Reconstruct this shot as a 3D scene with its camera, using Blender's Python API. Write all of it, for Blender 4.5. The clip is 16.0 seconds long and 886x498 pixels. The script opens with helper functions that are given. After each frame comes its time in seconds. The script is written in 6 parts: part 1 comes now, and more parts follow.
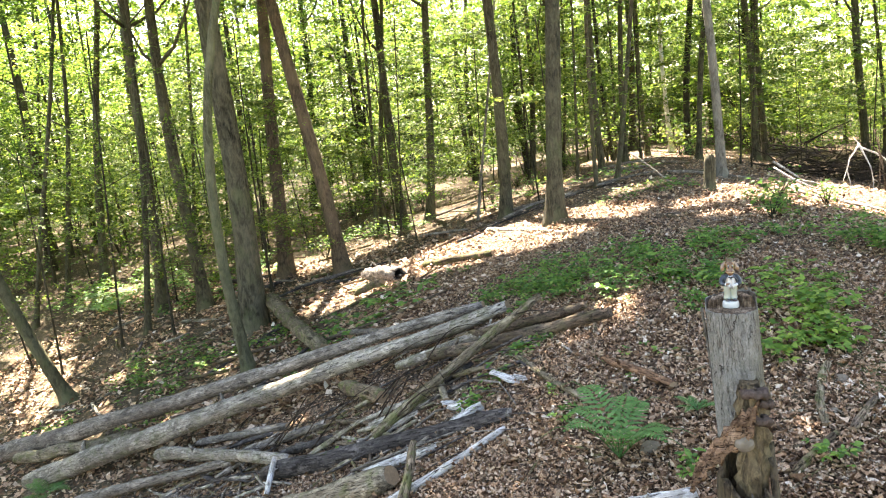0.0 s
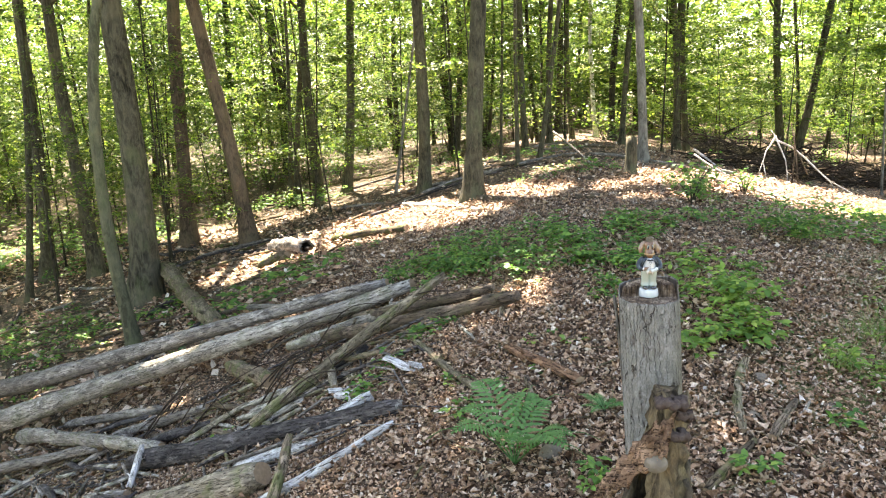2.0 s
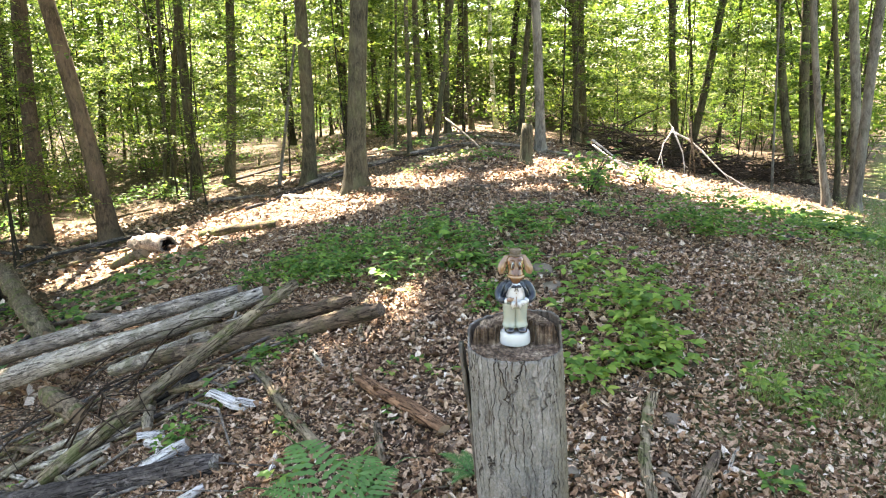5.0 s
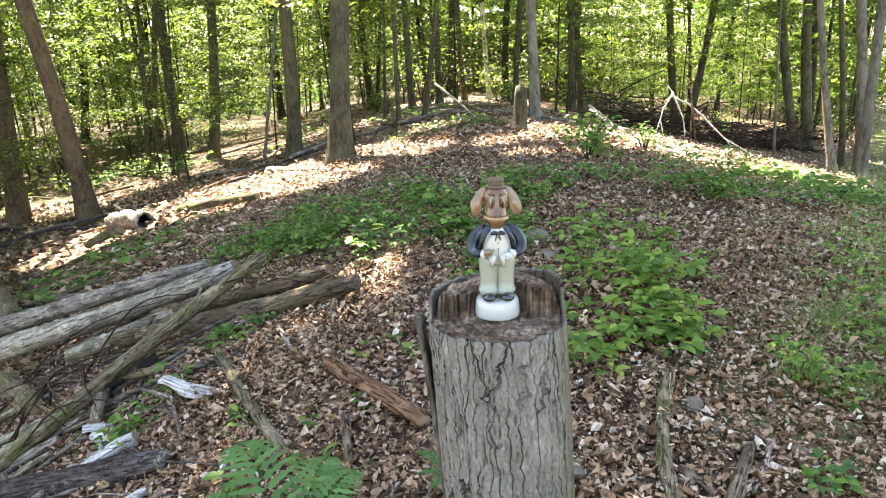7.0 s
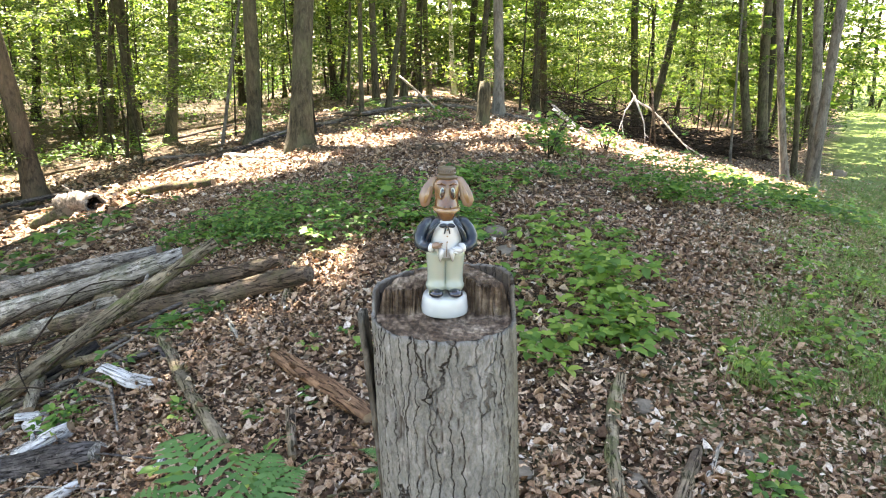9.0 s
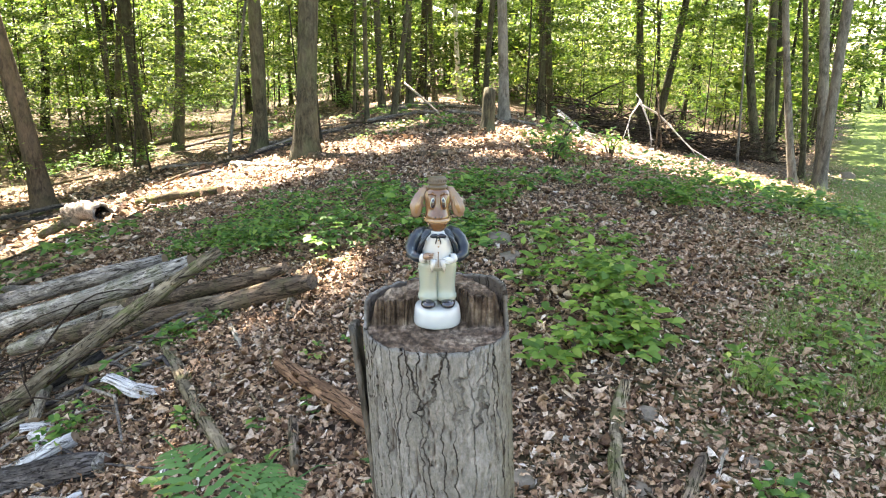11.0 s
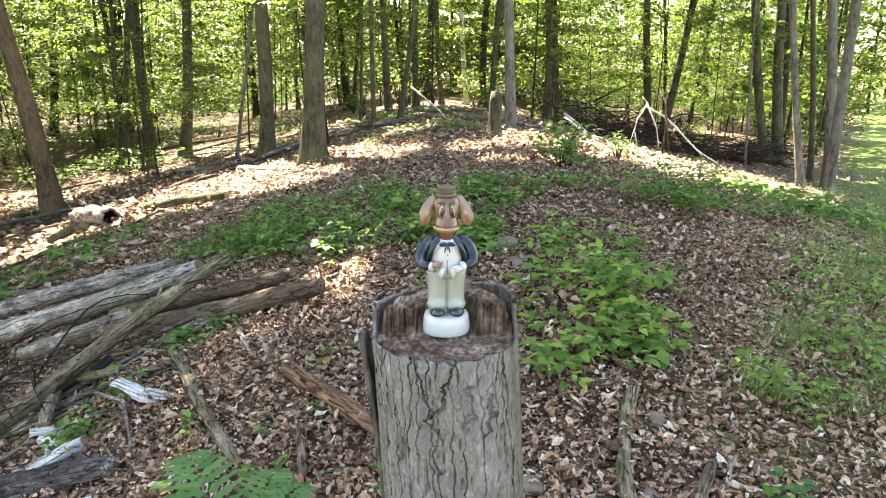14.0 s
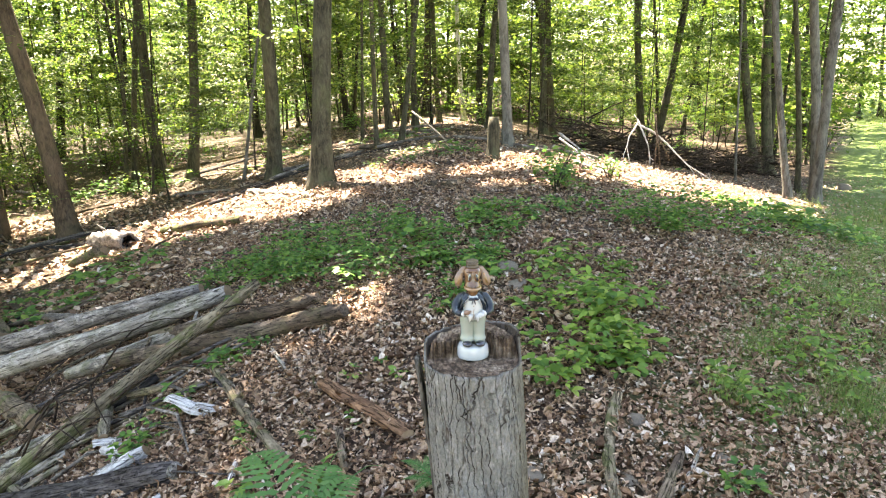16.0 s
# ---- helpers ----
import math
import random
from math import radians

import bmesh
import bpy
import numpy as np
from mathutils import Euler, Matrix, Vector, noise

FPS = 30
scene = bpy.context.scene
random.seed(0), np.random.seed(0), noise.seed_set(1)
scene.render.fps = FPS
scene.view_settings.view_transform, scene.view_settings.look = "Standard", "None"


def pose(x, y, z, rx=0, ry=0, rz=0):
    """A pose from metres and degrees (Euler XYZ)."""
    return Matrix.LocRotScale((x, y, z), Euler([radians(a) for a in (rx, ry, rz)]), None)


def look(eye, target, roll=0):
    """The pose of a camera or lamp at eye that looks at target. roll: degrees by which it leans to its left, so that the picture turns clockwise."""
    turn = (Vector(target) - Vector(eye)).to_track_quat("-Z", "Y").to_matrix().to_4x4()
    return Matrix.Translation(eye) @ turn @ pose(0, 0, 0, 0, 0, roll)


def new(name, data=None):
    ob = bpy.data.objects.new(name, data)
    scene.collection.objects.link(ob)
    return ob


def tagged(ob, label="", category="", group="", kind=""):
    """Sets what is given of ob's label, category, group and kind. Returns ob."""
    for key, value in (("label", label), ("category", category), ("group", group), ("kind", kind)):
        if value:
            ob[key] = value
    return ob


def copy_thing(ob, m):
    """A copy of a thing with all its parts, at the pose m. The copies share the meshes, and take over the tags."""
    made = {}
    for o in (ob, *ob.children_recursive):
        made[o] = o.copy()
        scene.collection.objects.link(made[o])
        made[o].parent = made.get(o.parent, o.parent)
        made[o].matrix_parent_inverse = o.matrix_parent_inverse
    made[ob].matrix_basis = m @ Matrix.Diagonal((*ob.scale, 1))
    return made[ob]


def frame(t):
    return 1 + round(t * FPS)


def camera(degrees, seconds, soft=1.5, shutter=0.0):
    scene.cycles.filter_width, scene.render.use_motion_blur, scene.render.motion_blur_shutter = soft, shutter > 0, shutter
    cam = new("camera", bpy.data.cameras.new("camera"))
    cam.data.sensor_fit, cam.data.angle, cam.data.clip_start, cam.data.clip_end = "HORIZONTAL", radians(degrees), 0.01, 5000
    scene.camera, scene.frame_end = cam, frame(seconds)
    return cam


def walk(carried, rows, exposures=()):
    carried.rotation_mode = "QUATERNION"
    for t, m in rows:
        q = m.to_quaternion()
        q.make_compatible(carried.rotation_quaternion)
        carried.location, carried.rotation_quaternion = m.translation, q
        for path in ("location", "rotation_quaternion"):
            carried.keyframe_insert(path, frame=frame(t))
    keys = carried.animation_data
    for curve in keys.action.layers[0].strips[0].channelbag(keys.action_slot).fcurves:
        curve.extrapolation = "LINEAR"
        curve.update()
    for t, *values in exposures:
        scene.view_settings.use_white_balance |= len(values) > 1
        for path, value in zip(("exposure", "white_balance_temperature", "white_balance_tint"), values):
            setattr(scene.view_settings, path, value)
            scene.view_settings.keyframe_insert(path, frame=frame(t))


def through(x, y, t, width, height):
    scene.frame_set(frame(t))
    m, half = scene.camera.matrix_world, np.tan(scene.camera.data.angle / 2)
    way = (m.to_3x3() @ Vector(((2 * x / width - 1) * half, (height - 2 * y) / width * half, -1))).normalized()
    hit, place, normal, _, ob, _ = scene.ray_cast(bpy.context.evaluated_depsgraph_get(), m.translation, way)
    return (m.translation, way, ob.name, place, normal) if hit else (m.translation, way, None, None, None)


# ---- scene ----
cam = camera(64.0, 16.0, soft=1.1)
PATH = [
    (0, (-0.320, -2.304, 1.709), (-0.901, -0.423, 1.358), -6.07),
    (0.5, (-0.315, -2.303, 1.708), (-0.879, -0.418, 1.349), -5.34),
    (1, (-0.298, -2.260, 1.690), (-0.839, -0.371, 1.319), -4.35),
    (1.5, (-0.284, -2.009, 1.607), (-0.722, -0.103, 1.185), -3.03),
    (2, (-0.276, -1.635, 1.528), (-0.653, 0.282, 1.100), -2.46),
    (2.5, (-0.246, -1.397, 1.498), (-0.487, 0.540, 1.063), -1.06),
    (3, (-0.162, -1.260, 1.495), (-0.353, 0.691, 1.102), -2.76),
    (3.5, (-0.087, -1.110, 1.502), (-0.372, 0.830, 1.110), -4.90),
    (4, (-0.052, -0.886, 1.444), (-0.310, 1.059, 1.054), -3.30),
    (4.5, (-0.087, -0.697, 1.393), (-0.216, 1.252, 0.965), -0.73),
    (7, (-0.039, -0.037, 1.153), (-0.148, 1.891, 0.634), -1.95),
    (7.5, (-0.025, 0.021, 1.130), (-0.009, 1.941, 0.573), -0.03),
    (8, (-0.034, 0.036, 1.125), (-0.012, 1.961, 0.581), 0.65),
    (8.5, (-0.030, 0.022, 1.135), (-0.013, 1.950, 0.605), 1.35),
    (9, (-0.021, 0.023, 1.133), (-0.017, 1.950, 0.599), 0.90),
    (11.5, (0.006, 0.034, 1.140), (-0.024, 1.966, 0.623), -0.11),
    (12, (0.007, 0.028, 1.142), (-0.034, 1.959, 0.624), -0.61),
    (12.5, (0.006, 0.032, 1.143), (-0.036, 1.965, 0.629), -0.56),
    (13, (0.004, 0.033, 1.144), (-0.034, 1.967, 0.634), -0.32),
    (13.5, (0.005, 0.038, 1.140), (-0.034, 1.970, 0.627), -0.15),
    (14, (-0.000, 0.033, 1.146), (-0.037, 1.966, 0.636), -0.00),
    (14.5, (0.001, 0.029, 1.150), (-0.041, 1.963, 0.643), -0.31),
    (15, (-0.005, -0.012, 1.192), (-0.043, 1.928, 0.707), -1.24),
    (15.5, (-0.029, -0.216, 1.338), (-0.098, 1.753, 0.994), -3.29),
    (16, (-0.054, -0.462, 1.375), (-0.087, 1.479, 0.895), -1.00),
]
walk(cam, [(t, look(eye, target, roll)) for t, eye, target, roll in PATH], exposures=[(0.0, 3.78, 8150, 15)])

# ---- sky and sun ----
SUN_ELEVATION, SUN_LEFT = 56.0, 24.0   # degrees; the sun stands ahead of the camera, to its left
world = bpy.data.worlds.new("sky")
scene.world = world
world.use_nodes = True
sky = world.node_tree.nodes.new("ShaderNodeTexSky")
sky.sky_type, sky.sun_disc = "NISHITA", False
sky.sun_elevation, sky.sun_rotation = radians(SUN_ELEVATION), radians(-SUN_LEFT)
background = world.node_tree.nodes["Background"]
world.node_tree.links.new(sky.outputs[0], background.inputs[0])
background.inputs[1].default_value = 0.078
TO_SUN = Vector((-math.sin(radians(SUN_LEFT)) * math.cos(radians(SUN_ELEVATION)),
                 math.cos(radians(SUN_LEFT)) * math.cos(radians(SUN_ELEVATION)), math.sin(radians(SUN_ELEVATION))))
sun = new("sun", bpy.data.lights.new("sun", "SUN"))
sun.data.energy, sun.data.angle, sun.data.color = 5.0, radians(0.53), (1.0, 0.98, 0.945)
sun.matrix_world = look(TO_SUN * 60, (0, 0, 0))
scene.view_settings.exposure = 3.78


# ---- materials ----
class Nodes:
    """A node material in the making."""

    def __init__(self, name):
        self.material = bpy.data.materials.new(name)
        self.material.use_nodes = True
        self.tree = self.material.node_tree
        self.bsdf = self.tree.nodes["Principled BSDF"]
        self.out = self.tree.nodes["Material Output"]

    def add(self, kind, **values):
        node = self.tree.nodes.new(kind)
        for key, value in values.items():
            node.inputs[key].default_value = value
        return node

    def link(self, a, b):
        self.tree.links.new(a, b)

    def coords(self, scale=(1, 1, 1), kind="Object"):
        where = self.add("ShaderNodeTexCoord")
        turn = self.add("ShaderNodeMapping", Scale=scale)
        self.link(where.outputs[kind], turn.inputs[0])
        return turn.outputs[0]

    def noise(self, vector, scale, detail=4.0, rough=0.6, warp=0.0):
        node = self.add("ShaderNodeTexNoise", Scale=scale, Detail=detail, Roughness=rough, Distortion=warp)
        self.link(vector, node.inputs["Vector"])
        return node.outputs["Fac"]

    def cells(self, vector, scale, feature="F1", out="Distance"):
        node = self.add("ShaderNodeTexVoronoi", Scale=scale)
        node.feature = feature
        self.link(vector, node.inputs["Vector"])
        return node.outputs[out]

    def ramp(self, fac, stops):
        node = self.add("ShaderNodeValToRGB")
        ramp = node.color_ramp
        while len(ramp.elements) < len(stops):
            ramp.elements.new(0.5)
        for element, (at, colour) in zip(ramp.elements, stops):
            element.position, element.color = at, (*colour, 1)
        self.link(fac, node.inputs[0])
        return node.outputs[0]

    def spread(self, value, low, high):
        node = self.add("ShaderNodeMapRange")
        node.inputs["From Min"].default_value, node.inputs["From Max"].default_value = low, high
        self.link(value, node.inputs["Value"])
        return node.outputs[0]

    def mix(self, fac, a, b, how="MIX"):
        node = self.add("ShaderNodeMix")
        node.data_type, node.blend_type = "RGBA", how
        for value, slot in ((fac, 0), (a, 6), (b, 7)):
            if hasattr(value, "is_output"):
                self.link(value, node.inputs[slot])
            else:
                node.inputs[slot].default_value = value if slot == 0 else (*value, 1)
        return node.outputs[2]

    def bump(self, height, strength, distance):
        node = self.add("ShaderNodeBump", Strength=strength, Distance=distance)
        self.link(height, node.inputs["Height"])
        self.link(node.outputs[0], self.bsdf.inputs["Normal"])
        return node

    def finish(self, colour, roughness=0.8, specular=0.3):
        if hasattr(colour, "is_output"):
            self.link(colour, self.bsdf.inputs["Base Color"])
        else:
            self.bsdf.inputs["Base Color"].default_value = (*colour, 1)
        self.bsdf.inputs["Roughness"].default_value = roughness
        self.bsdf.inputs["Specular IOR Level"].default_value = specular
        return self.material


def tree_bark(name, dark, light, grain=7.0, moss=0.25):
    n = Nodes(name)
    v = n.coords((1, 1, 0.3))
    ridge = n.noise(v, grain * 2.8, 8, 0.66, 0.7)
    patch = n.noise(n.coords(), 1.6, 3)
    fine = n.noise(n.coords((1, 1, 0.5)), 55, 6, 0.7)
    c = n.ramp(ridge, [(0.38, dark), (0.62, light)])
    c = n.mix(0.5, c, n.ramp(fine, [(0.36, (0.4, 0.4, 0.4)), (0.6, (1.0, 1.0, 1.0))]), "MULTIPLY")
    c = n.mix(n.ramp(patch, [(0.42, (0, 0, 0)), (0.75, (0.6, 0.6, 0.6))]), c, tuple(min(1, 1.5 * a) for a in light))
    c = n.mix(n.ramp(n.noise(n.coords((1, 1, 0.5)), 4.0, 4), [(0.5, (0, 0, 0)), (0.72, (moss, moss, moss))]), c, (0.10, 0.13, 0.05))
    info = n.add("ShaderNodeObjectInfo")
    c = n.mix(0.55, c, n.ramp(info.outputs["Random"], [(0.0, (0.55, 0.55, 0.55)), (1.0, (1.0, 0.97, 0.92))]), "MULTIPLY")
    both = n.mix(0.3, ridge, fine)
    n.bump(both, 1.0, 0.03 if grain > 5 else 0.07)
    return n.finish(c, 0.9, 0.2)


def weathered_wood(name, dark, light, moss=0.0):
    n = Nodes(name)
    grain = n.noise(n.coords((0.09, 1, 1)), 75, 8, 0.72, 0.3)
    patch = n.noise(n.coords((0.55, 1, 1)), 7.0, 6, 0.7)
    pits = n.noise(n.coords((0.25, 1, 1)), 40, 5, 0.7)
    split = n.noise(n.coords((0.07, 1, 1)), 46, 4, 0.6, 0.5)
    c = n.ramp(grain, [(0.32, dark), (0.62, light)])
    c = n.mix(n.ramp(patch, [(0.46, (0, 0, 0)), (0.62, (0.75, 0.75, 0.75))]), c, tuple(0.55 * a for a in dark))
    c = n.mix(n.ramp(n.noise(n.coords((0.7, 1, 1)), 11.0, 6, 0.7), [(0.54, (0, 0, 0)), (0.62, (0.7, 0.7, 0.7))]), c, tuple(min(0.8, 1.35 * a) for a in light))
    c = n.mix(0.45, c, n.ramp(pits, [(0.35, (0.35, 0.33, 0.31)), (0.55, (1.0, 1.0, 1.0))]), "MULTIPLY")
    c = n.mix(n.ramp(n.noise(n.coords((0.3, 1, 1)), 2.2, 4, 0.6), [(0.46, (0, 0, 0)), (0.6, (0.55, 0.55, 0.55))]), c, tuple(0.7 * a for a in dark))
    lines = n.ramp(split, [(0.478, (0, 0, 0)), (0.494, (1.0, 1.0, 1.0)), (0.506, (1.0, 1.0, 1.0)), (0.522, (0, 0, 0))])
    c = n.mix(lines, c, tuple(0.2 * a for a in dark))
    if moss:
        c = n.mix(n.ramp(n.noise(n.coords(), 6.0, 6, 0.7), [(0.5, (0, 0, 0)), (0.6, (moss, moss, moss))]), c, (0.09, 0.12, 0.03))
    n.bump(n.mix(0.45, n.mix(0.5, n.mix(0.4, grain, pits), patch), n.mix(1.0, (1.0, 1.0, 1.0), lines, "SUBTRACT")), 1.0, 0.018)
    return n.finish(c, 0.9, 0.12)


def green_leaf(name, stops, through=0.45, gloss=0.45):
    n = Nodes(name)
    isle = n.add("ShaderNodeNewGeometry")
    c = n.ramp(isle.outputs["Random Per Island"], stops)
    c = n.mix(0.35, c, n.ramp(n.noise(n.coords(), 9.0, 2), [(0.3, (0.7, 0.7, 0.7)), (0.7, (1.0, 1.0, 1.0))]), "MULTIPLY")
    n.finish(c, gloss, 0.22)
    glow = n.add("ShaderNodeBsdfTranslucent")
    n.link(n.mix(1.0, c, (0.98, 1.0, 0.60), "MULTIPLY"), glow.inputs[0])
    mixed = n.add("ShaderNodeMixShader")
    mixed.inputs[0].default_value = through
    n.link(n.bsdf.outputs[0], mixed.inputs[1])
    n.link(glow.outputs[0], mixed.inputs[2])
    n.link(mixed.outputs[0], n.out.inputs[0])
    return n.material


def litter_leaf(name):
    n = Nodes(name)
    isle = n.add("ShaderNodeNewGeometry")
    c = n.ramp(isle.outputs["Random Per Island"], [(0.0, (0.055, 0.030, 0.018)), (0.25, (0.22, 0.130, 0.078)), (0.5, (0.43, 0.278, 0.172)),
                                                   (0.8, (0.57, 0.41, 0.28)), (0.95, (0.66, 0.53, 0.405)), (1.0, (0.76, 0.69, 0.59))])
    c = n.mix(0.85, c, n.ramp(n.noise(n.coords(), 95, 5, 0.7), [(0.36, (0.42, 0.37, 0.33)), (0.56, (1.0, 1.0, 1.0))]), "MULTIPLY")
    c = n.mix(n.ramp(n.noise(n.coords(), 1.7, 4), [(0.45, (0, 0, 0)), (0.7, (0.35, 0.35, 0.35))]), c, n.mix(1.0, c, (0.62, 0.52, 0.45), "MULTIPLY"))
    n.bump(n.noise(n.coords(), 130, 4), 0.8, 0.006)
    return n.finish(c, 0.75, 0.18)


def soil(name):
    n = Nodes(name)
    v = n.coords(kind="Object")
    warped = n.mix(0.03, v, n.add("ShaderNodeTexNoise", Scale=7.0).outputs["Color"], "ADD")
    cell = n.add("ShaderNodeTexVoronoi", Scale=30.0)
    n.link(warped, cell.inputs["Vector"])
    bits = n.add("ShaderNodeSeparateColor")
    n.link(cell.outputs["Color"], bits.inputs[0])
    c = n.ramp(bits.outputs[0], [(0.0, (0.02, 0.013, 0.009)), (0.35, (0.065, 0.042, 0.027)), (0.75, (0.18, 0.122, 0.083)), (1.0, (0.40, 0.30, 0.22))])
    c = n.mix(n.ramp(n.noise(v, 0.9, 5), [(0.35, (0.65, 0.65, 0.65)), (0.62, (0, 0, 0))]), c, (0.05, 0.033, 0.023))
    c = n.mix(0.5, c, n.ramp(n.noise(v, 42, 4), [(0.3, (0.4, 0.4, 0.4)), (0.7, (1.0, 1.0, 1.0))]), "MULTIPLY")
    place = n.add("ShaderNodeSeparateXYZ")
    n.link(v, place.inputs[0])
    right = n.add("ShaderNodeMath")
    right.operation = "MULTIPLY_ADD"
    n.link(place.outputs[1], right.inputs[0])
    right.inputs[1].default_value = -0.56
    n.link(place.outputs[0], right.inputs[2])
    rough = n.add("ShaderNodeMath")
    rough.operation = "MULTIPLY_ADD"
    n.link(n.noise(v, 1.3, 4), rough.inputs[0])
    rough.inputs[1].default_value = 3.0
    n.link(right.outputs[0], rough.inputs[2])
    lawn = n.mix(1.0, n.spread(rough.outputs[0], 0.5, 1.6), n.spread(place.outputs[1], 1.6, 3.2), "MULTIPLY")
    c = n.mix(lawn, c, n.ramp(n.noise(v, 3.0, 4), [(0.3, (0.05, 0.085, 0.02)), (0.7, (0.13, 0.18, 0.045))]))
    # darker, greener soil in patches towards the left
    left_slope = n.mix(1.0, n.spread(place.outputs[0], -3.5, -7.0), n.ramp(n.noise(v, 2.2, 5), [(0.38, (0.15, 0.15, 0.15)), (0.6, (0.85, 0.85, 0.85))]), "MULTIPLY")
    c = n.mix(left_slope, c, n.ramp(n.noise(v, 8.0, 5), [(0.35, (0.035, 0.027, 0.018)), (0.65, (0.085, 0.075, 0.04))]))
    n.bump(n.mix(0.5, cell.outputs["Distance"], n.noise(v, 30, 4)), 1.0, 0.03)
    return n.finish(c, 0.9, 0.15)


def plain(name, colour, roughness=0.6, specular=0.4, vary=0.25, scale=30.0, bump=0.0, coat=0.0):
    n = Nodes(name)
    v = n.coords()
    c = n.mix(n.noise(v, scale, 4), tuple(a * (1 - vary) for a in colour), tuple(min(1, a * (1 + vary)) for a in colour))
    if bump:
        n.bump(n.noise(v, scale * 2, 4), 0.7, bump)
    n.finish(c, roughness, specular)
    n.bsdf.inputs["Coat Weight"].default_value = coat
    n.bsdf.inputs["Coat Roughness"].default_value = 0.08
    return n.material


BARK = tree_bark("grey_bark", (0.024, 0.022, 0.014), (0.106, 0.096, 0.060), 7.0, 0.45)
# grey bark darkened for background trunks: shade put into the colour
SHADE_BARK = tree_bark("shaded_bark", (0.016, 0.014, 0.009), (0.060, 0.052, 0.034))
BROWN_BARK = tree_bark("brown_bark", (0.038, 0.028, 0.019), (0.135, 0.10, 0.066), 7.0, 0.2)
OAK_BARK = tree_bark("oak_bark", (0.017, 0.016, 0.010), (0.112, 0.104, 0.070), 4.5, 0.4)
SMOOTH_BARK = tree_bark("smooth_bark", (0.050, 0.050, 0.028), (0.135, 0.132, 0.078), 5.5, 0.5)
PALE_BARK = tree_bark("pale_bark", (0.06, 0.056, 0.047), (0.195, 0.185, 0.158), 6.0, 0.15)
BIRCH_BARK = tree_bark("birch_bark", (0.45, 0.42, 0.38), (0.72, 0.69, 0.64), 3.0, 0.0)
GREY_WOOD = weathered_wood("weathered_grey_wood", (0.13, 0.112, 0.095), (0.38, 0.34, 0.295))
TAN_WOOD = weathered_wood("weathered_tan_wood", (0.17, 0.148, 0.122), (0.50, 0.455, 0.39), 0.25)
BRUSH_WOOD = weathered_wood("brush_wood", (0.025, 0.018, 0.013), (0.12, 0.088, 0.064))
POLE_WOOD = weathered_wood("pole_wood", (0.15, 0.12, 0.085), (0.43, 0.37, 0.275), 0.4)
PROP_WOOD = weathered_wood("mossy_pole_wood", (0.10, 0.078, 0.05), (0.31, 0.255, 0.175), 0.5)
BROWN_LOG = weathered_wood("brown_log", (0.075, 0.055, 0.04), (0.23, 0.175, 0.128), 0.15)
MOSSY_WOOD = weathered_wood("mossy_wood", (0.12, 0.09, 0.06), (0.34, 0.26, 0.18), 0.55)
DARK_MOSS = weathered_wood("dark_mossy_wood", (0.06, 0.045, 0.03), (0.2, 0.155, 0.1), 0.6)
DARK_WOOD = weathered_wood("dark_wood", (0.03, 0.026, 0.025), (0.16, 0.143, 0.135))
RED_WOOD = weathered_wood("rotten_red_wood", (0.12, 0.062, 0.035), (0.31, 0.18, 0.105))
BIRCH_WOOD = weathered_wood("peeling_birch", (0.42, 0.40, 0.37), (0.74, 0.72, 0.68))
PALE_WOOD = weathered_wood("bleached_wood", (0.42, 0.385, 0.35), (0.72, 0.68, 0.63))
END_GRAIN = plain("end_grain", (0.24, 0.165, 0.10), 0.85, 0.2, 0.5, 40, 0.004)
CANOPY_LEAF = green_leaf("canopy_leaf", [(0.0, (0.04, 0.085, 0.022)), (0.5, (0.085, 0.15, 0.034)), (1.0, (0.15, 0.215, 0.056))], 0.62)
UNDER_LEAF = green_leaf("understory_leaf", [(0.0, (0.034, 0.078, 0.021)), (0.45, (0.088, 0.155, 0.034)), (0.8, (0.165, 0.235, 0.055)), (1.0, (0.28, 0.34, 0.095))], 0.66)
HERB_LEAF = green_leaf("herb_leaf", [(0.0, (0.045, 0.125, 0.038)), (0.45, (0.105, 0.235, 0.055)), (0.85, (0.19, 0.335, 0.075)), (1.0, (0.32, 0.43, 0.11))], 0.5)
SEEDLING_LEAF = green_leaf("seedling_leaf", [(0.0, (0.07, 0.165, 0.038)), (0.45, (0.145, 0.27, 0.054)), (0.85, (0.24, 0.37, 0.075)), (1.0, (0.37, 0.46, 0.11))], 0.5)
FERN_LEAF = green_leaf("fern_leaf", [(0.0, (0.06, 0.16, 0.048)), (1.0, (0.13, 0.27, 0.085))], 0.4)
GRASS_BLADE = green_leaf("grass_blade", [(0.0, (0.075, 0.14, 0.038)), (0.5, (0.15, 0.235, 0.06)), (0.85, (0.25, 0.32, 0.095)), (1.0, (0.4, 0.4, 0.18))], 0.45)
LITTER = litter_leaf("dead_leaf")
SOIL = soil("leaf_strewn_soil")
STONE = plain("grey_stone", (0.165, 0.138, 0.105), 0.92, 0.15, 0.6, 22, 0.015)


# ---- small builders ----
def mesh_object(name, verts, faces, materials, parent=None, smooth=True, label=""):
    me = bpy.data.meshes.new(name)
    me.from_pydata(verts, [], faces)
    for m in materials if isinstance(materials, (list, tuple)) else [materials]:
        me.materials.append(m)
    if smooth:
        me.polygons.foreach_set("use_smooth", [True] * len(me.polygons))
    me.update()
    ob = new(name, me)
    if parent is not None:
        ob.parent = parent
    return tagged(ob, label)


